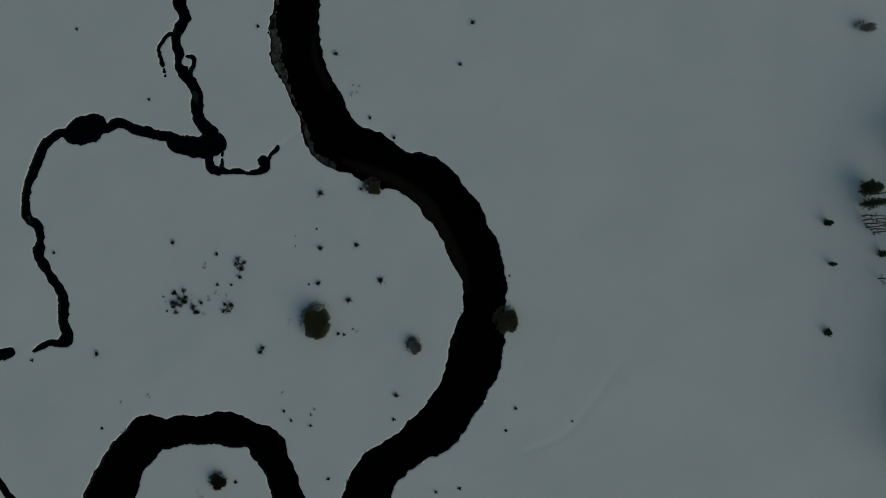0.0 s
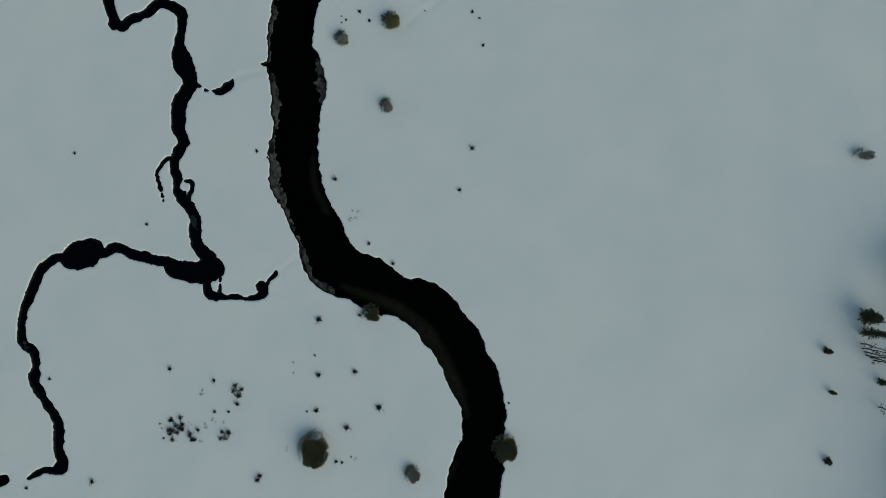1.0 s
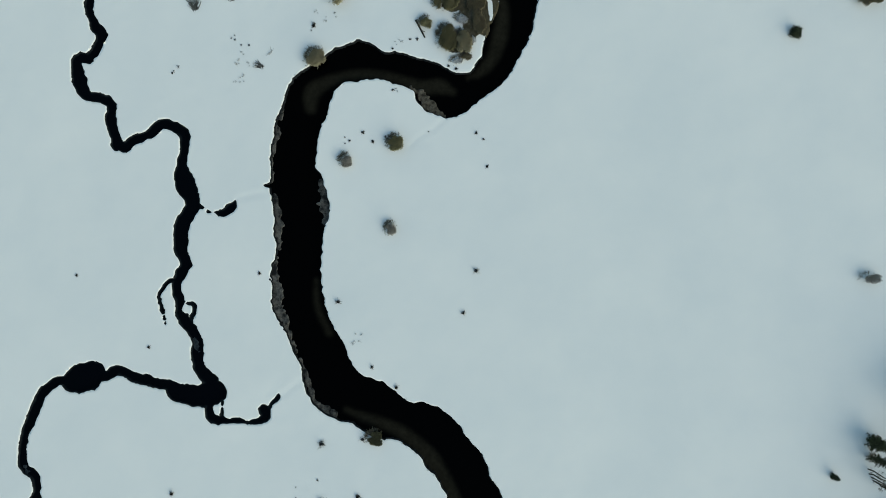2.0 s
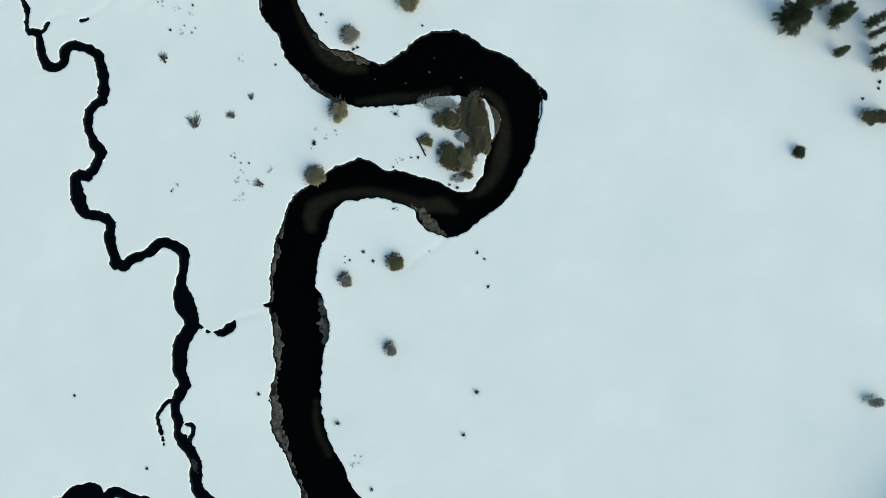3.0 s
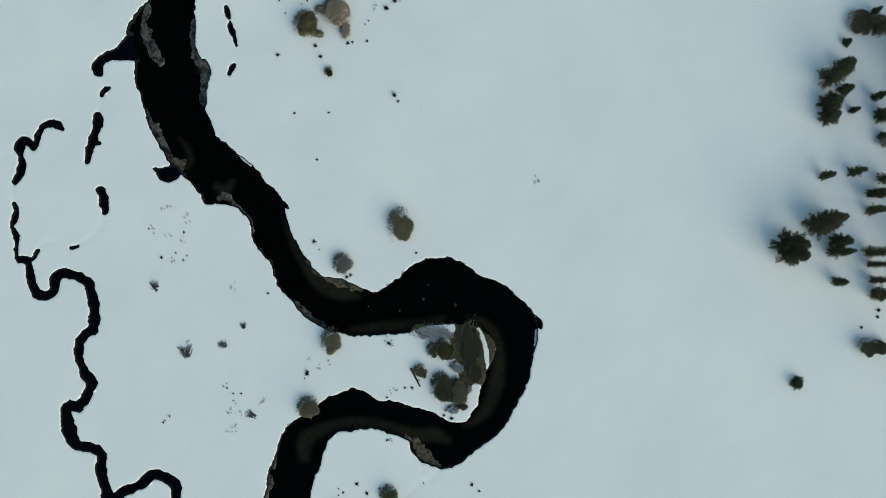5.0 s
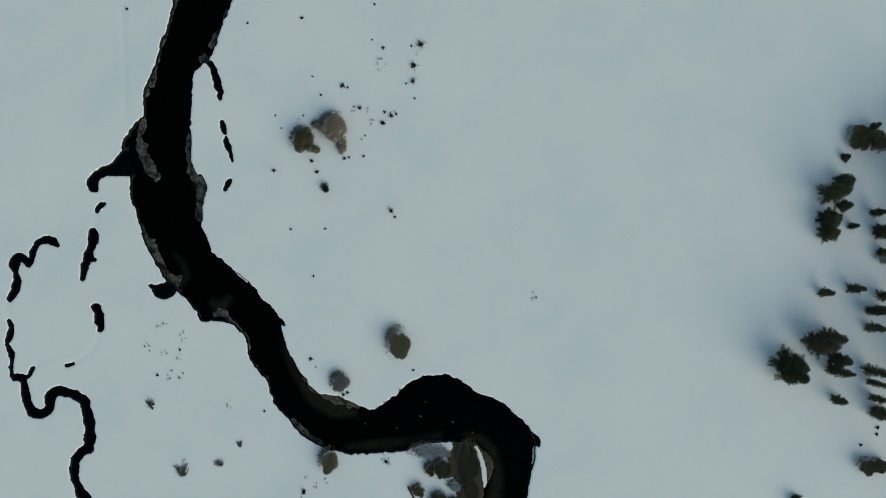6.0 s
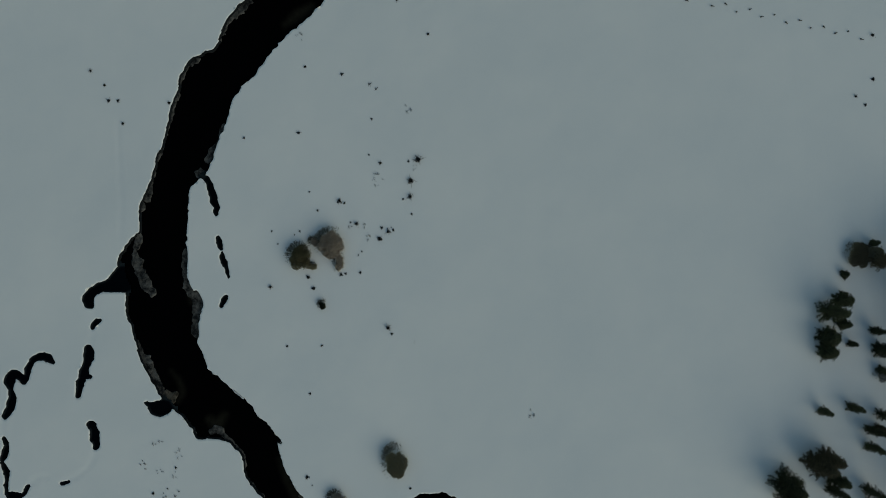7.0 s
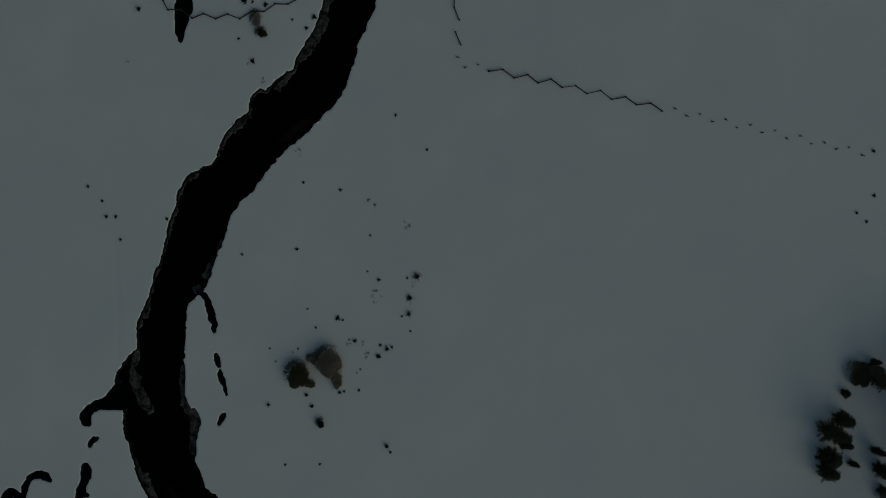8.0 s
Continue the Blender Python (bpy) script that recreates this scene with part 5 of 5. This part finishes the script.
def leafy_tuft(seed):
    """A broad shrub: several dark knots with stout twigs between them."""
    rng = random.Random(seed)
    s = Sticks()
    for knot in range(rng.randint(4, 6)):
        q, u = rng.uniform(0, 6.28), rng.uniform(0.15, 0.8)
        kx, ky, kr = math.cos(q) * u, math.sin(q) * u, rng.uniform(0.14, 0.3)
        s.spike((0, 0, -0.05), (kx, ky, 0.25), 0.035, 0.025)
        for k in range(26):
            a = Vector((kx + rng.gauss(0, kr * 0.5), ky + rng.gauss(0, kr * 0.7), rng.uniform(0.05, 0.4)))
            s.spike(a, a + Vector((rng.gauss(0, 0.14), rng.gauss(0, 0.18), rng.uniform(0.05, 0.25))), 0.06)
        for k in range(4):
            q = rng.uniform(0, 6.28)
            s.spike((kx, ky, 0.1), (kx + math.cos(q) * 0.4, ky + math.sin(q) * 0.4, 0.35), 0.03)
    m = s.mesh("broad_tuft")
    m.materials.append(TUFT)
    return m


BROAD = [leafy_tuft(k + 60) for k in range(4)]


def shadow_fan_tuft(seed):
    """Thin grey stems out of one root, fanned northwards to draw the tuft's cast shadow."""
    rng = random.Random(seed)
    s = Sticks()
    for brush in range(rng.randint(3, 4)):
        way = rng.uniform(0.5, 3.0)
        for k in range(11):
            q, long = way + rng.gauss(0, 0.16), rng.uniform(0.5, 1.15)
            a = Vector((rng.gauss(0.15, 0.12), rng.gauss(-0.45, 0.12), -0.03))
            m = a + Vector((math.cos(q) * long * 0.5, math.sin(q) * long * 0.5, rng.uniform(0.1, 0.25)))
            s.spike(a, m, 0.03, 0.028)
            s.spike(m, a + Vector((math.cos(q + 0.1) * long, math.sin(q + 0.1) * long, rng.uniform(0.08, 0.3))), 0.028, 0.012)
    for k in range(24):
        a = Vector((rng.gauss(0.2, 0.14), rng.gauss(-0.45, 0.1), -0.05))
        s.spike(a, a + Vector((rng.gauss(0, 0.1), rng.gauss(0.1, 0.1), rng.uniform(0.1, 0.3))), 0.05, 0.02)
    m = s.mesh("shadow_fan_tuft")
    m.materials.append(TUFT_GREY)
    return m


SHADOW_FANS = [shadow_fan_tuft(k + 80) for k in range(5)]


def scattered_stalks(seed):
    """Dead stalks standing apart: a few small tips and thin bent stems, grey against the snow."""
    rng = random.Random(seed)
    s = Sticks()
    spots = [(rng.uniform(-0.75, 0.75), rng.uniform(-0.75, 0.75), rng.uniform(0.06, 0.17)) for k in range(rng.randint(3, 6))]
    for kx, ky, kr in spots:
        lean = rng.uniform(0, 6.28)
        for k in range(9):
            a = Vector((kx + rng.gauss(0, kr * 0.8), ky + rng.gauss(0, kr * 0.8), -0.05))
            long = rng.uniform(0.8, 2.2) * kr
            s.spike(a, a + Vector((math.cos(lean) * long, math.sin(lean) * long, rng.uniform(0.05, 0.3))), 0.043, 0.018)
    for k in range(7):
        kx, ky, kr = rng.choice(spots)
        q = rng.uniform(0, 6.28)
        s.spike((kx, ky, 0), (kx + math.cos(q) * rng.uniform(0.2, 0.5), ky + math.sin(q) * rng.uniform(0.2, 0.5), 0.15), 0.026, 0.015)
    m = s.mesh("stalks")
    m.materials.append(TUFT_GREY if seed % 6 == 0 else TUFT_PALE)
    return m


FAINT = [scattered_stalks(k + 40) for k in range(6)]
TUFT_KINDS = {
    "stub": ("shrub_stub", CLUMPS, 1.5, "small dark shrub tip poking through the snow"),
    "faint": ("grass_tuft", FAINT, 1.0, "sparse dead stalks poking through the snow"),
    "broad": ("shrub_tuft", BROAD, 1.05, "broad dark shrub with several knots half sunk in snow"),
    "fan": ("shrub_tuft", SHADOW_FANS, 1.3, "grey wispy shrub with its cast shadow shaped as fanned stems"),
    "star": ("shrub_tuft", STARS, 0.8, "dark leafless shrub tuft spreading its twigs over snow"),
}
for x, y, r, kind in TUFTS:
    rng = random.Random(int(x * 77 + y * 13))
    name, bank, grow, label = TUFT_KINDS[kind]
    size = r * grow
    ob = new(name, bank[rng.randrange(len(bank))])
    turned = rng.uniform(-25, 25) if kind == "fan" else rng.uniform(0, 360)
    ob.matrix_world = pose(x, y, snow_height(x, y), 0, 0, turned) @ Matrix.Diagonal((size * rng.uniform(0.8, 1.2), size, min(1.0, size), 1))
    if name == "grass_tuft":
        tagged(ob, label, "dead grass", kind="stuff")
    else:
        tagged(ob, label, "shrub", "shrubs in the snow")


# ---- zigzag rail fence, deep in snow ----
def rail_fence(joints, clear):
    """Joints: x, y; clear: for each span whether its rails stand clear of the snow."""
    fence = new("zigzag_fence")
    x0, y0 = joints[0]
    fence.matrix_world = pose(x0, y0, 0)
    tagged(fence, "weathered zigzag rail fence almost buried in snow", "fence")
    rng = random.Random(int(x0 * 10))
    for (ax, ay), (bx, by), up in zip(joints, joints[1:], clear):
        top = rng.uniform(0.28, 0.38) if up else -0.3
        a, b = Vector((ax - x0, ay - y0, top)), Vector((bx - x0, by - y0, top + rng.uniform(-0.05, 0.05)))
        over = (b - a).normalized() * 0.22
        for drop in (0.0, 0.26):
            s = Sticks()
            s.spike(a - over - Vector((0, 0, drop)), b + over - Vector((0, 0, drop - rng.uniform(0, 0.06))), rng.uniform(0.085, 0.115), 0.085)
            part("rail", s.mesh("rail"), RAIL, fence)
    for k, (ax, ay) in enumerate(joints):
        up = clear[min(k, len(clear) - 1)] or clear[k - 1]
        s = Sticks()
        q = rng.uniform(0, 3)
        s.spike((ax - x0 + 0.1 * math.cos(q), ay - y0 + 0.1 * math.sin(q), -0.6), (ax - x0, ay - y0, 0.5 if up else 0.3), 0.23, 0.19)
        part("post", s.mesh("post"), RAIL, fence)
        if not up and k % 3 != 2:
            q = rng.uniform(-0.9, 0.9)
            s = Sticks()
            s.spike((ax - x0, ay - y0, 0.2), (ax - x0 + 0.7 * math.cos(q), ay - y0 + 0.45 * math.sin(q), 0.02), 0.13, 0.06)
            part("rail", s.mesh("rail"), RAIL, fence)
    return fence


rail_fence(FENCE_EAST + FENCE_BURIED[1:], [k < len(FENCE_EAST) - 1 for k in range(len(FENCE_EAST) + len(FENCE_BURIED) - 2)])
rail_fence(FENCE_CORNER, [True, True, True, False, True, False, False, False, False])
rail_fence(FENCE_WEST, [True] * (len(FENCE_WEST) - 1))


def fallen_log(a, b, thick):
    s = Sticks()
    a, b = Vector(a), Vector(b)
    s.spike((0, 0, 0), b - a, thick, thick * 0.7)
    s.spike((b - a) * 0.6, (b - a) * 0.75 + Vector((0.5, 0.2, 0.3)), thick * 0.4, thick * 0.2)
    ob = new("fallen_log", s.mesh("fallen_log"))
    ob.data.materials.append(RAIL)
    ob.matrix_world = pose(a.x, a.y, a.z)
    tagged(ob, "dark fallen log lying half sunk in snow", "log")


fallen_log((*LOG[0], 0.1), (*LOG[1], 0.15), 0.3)
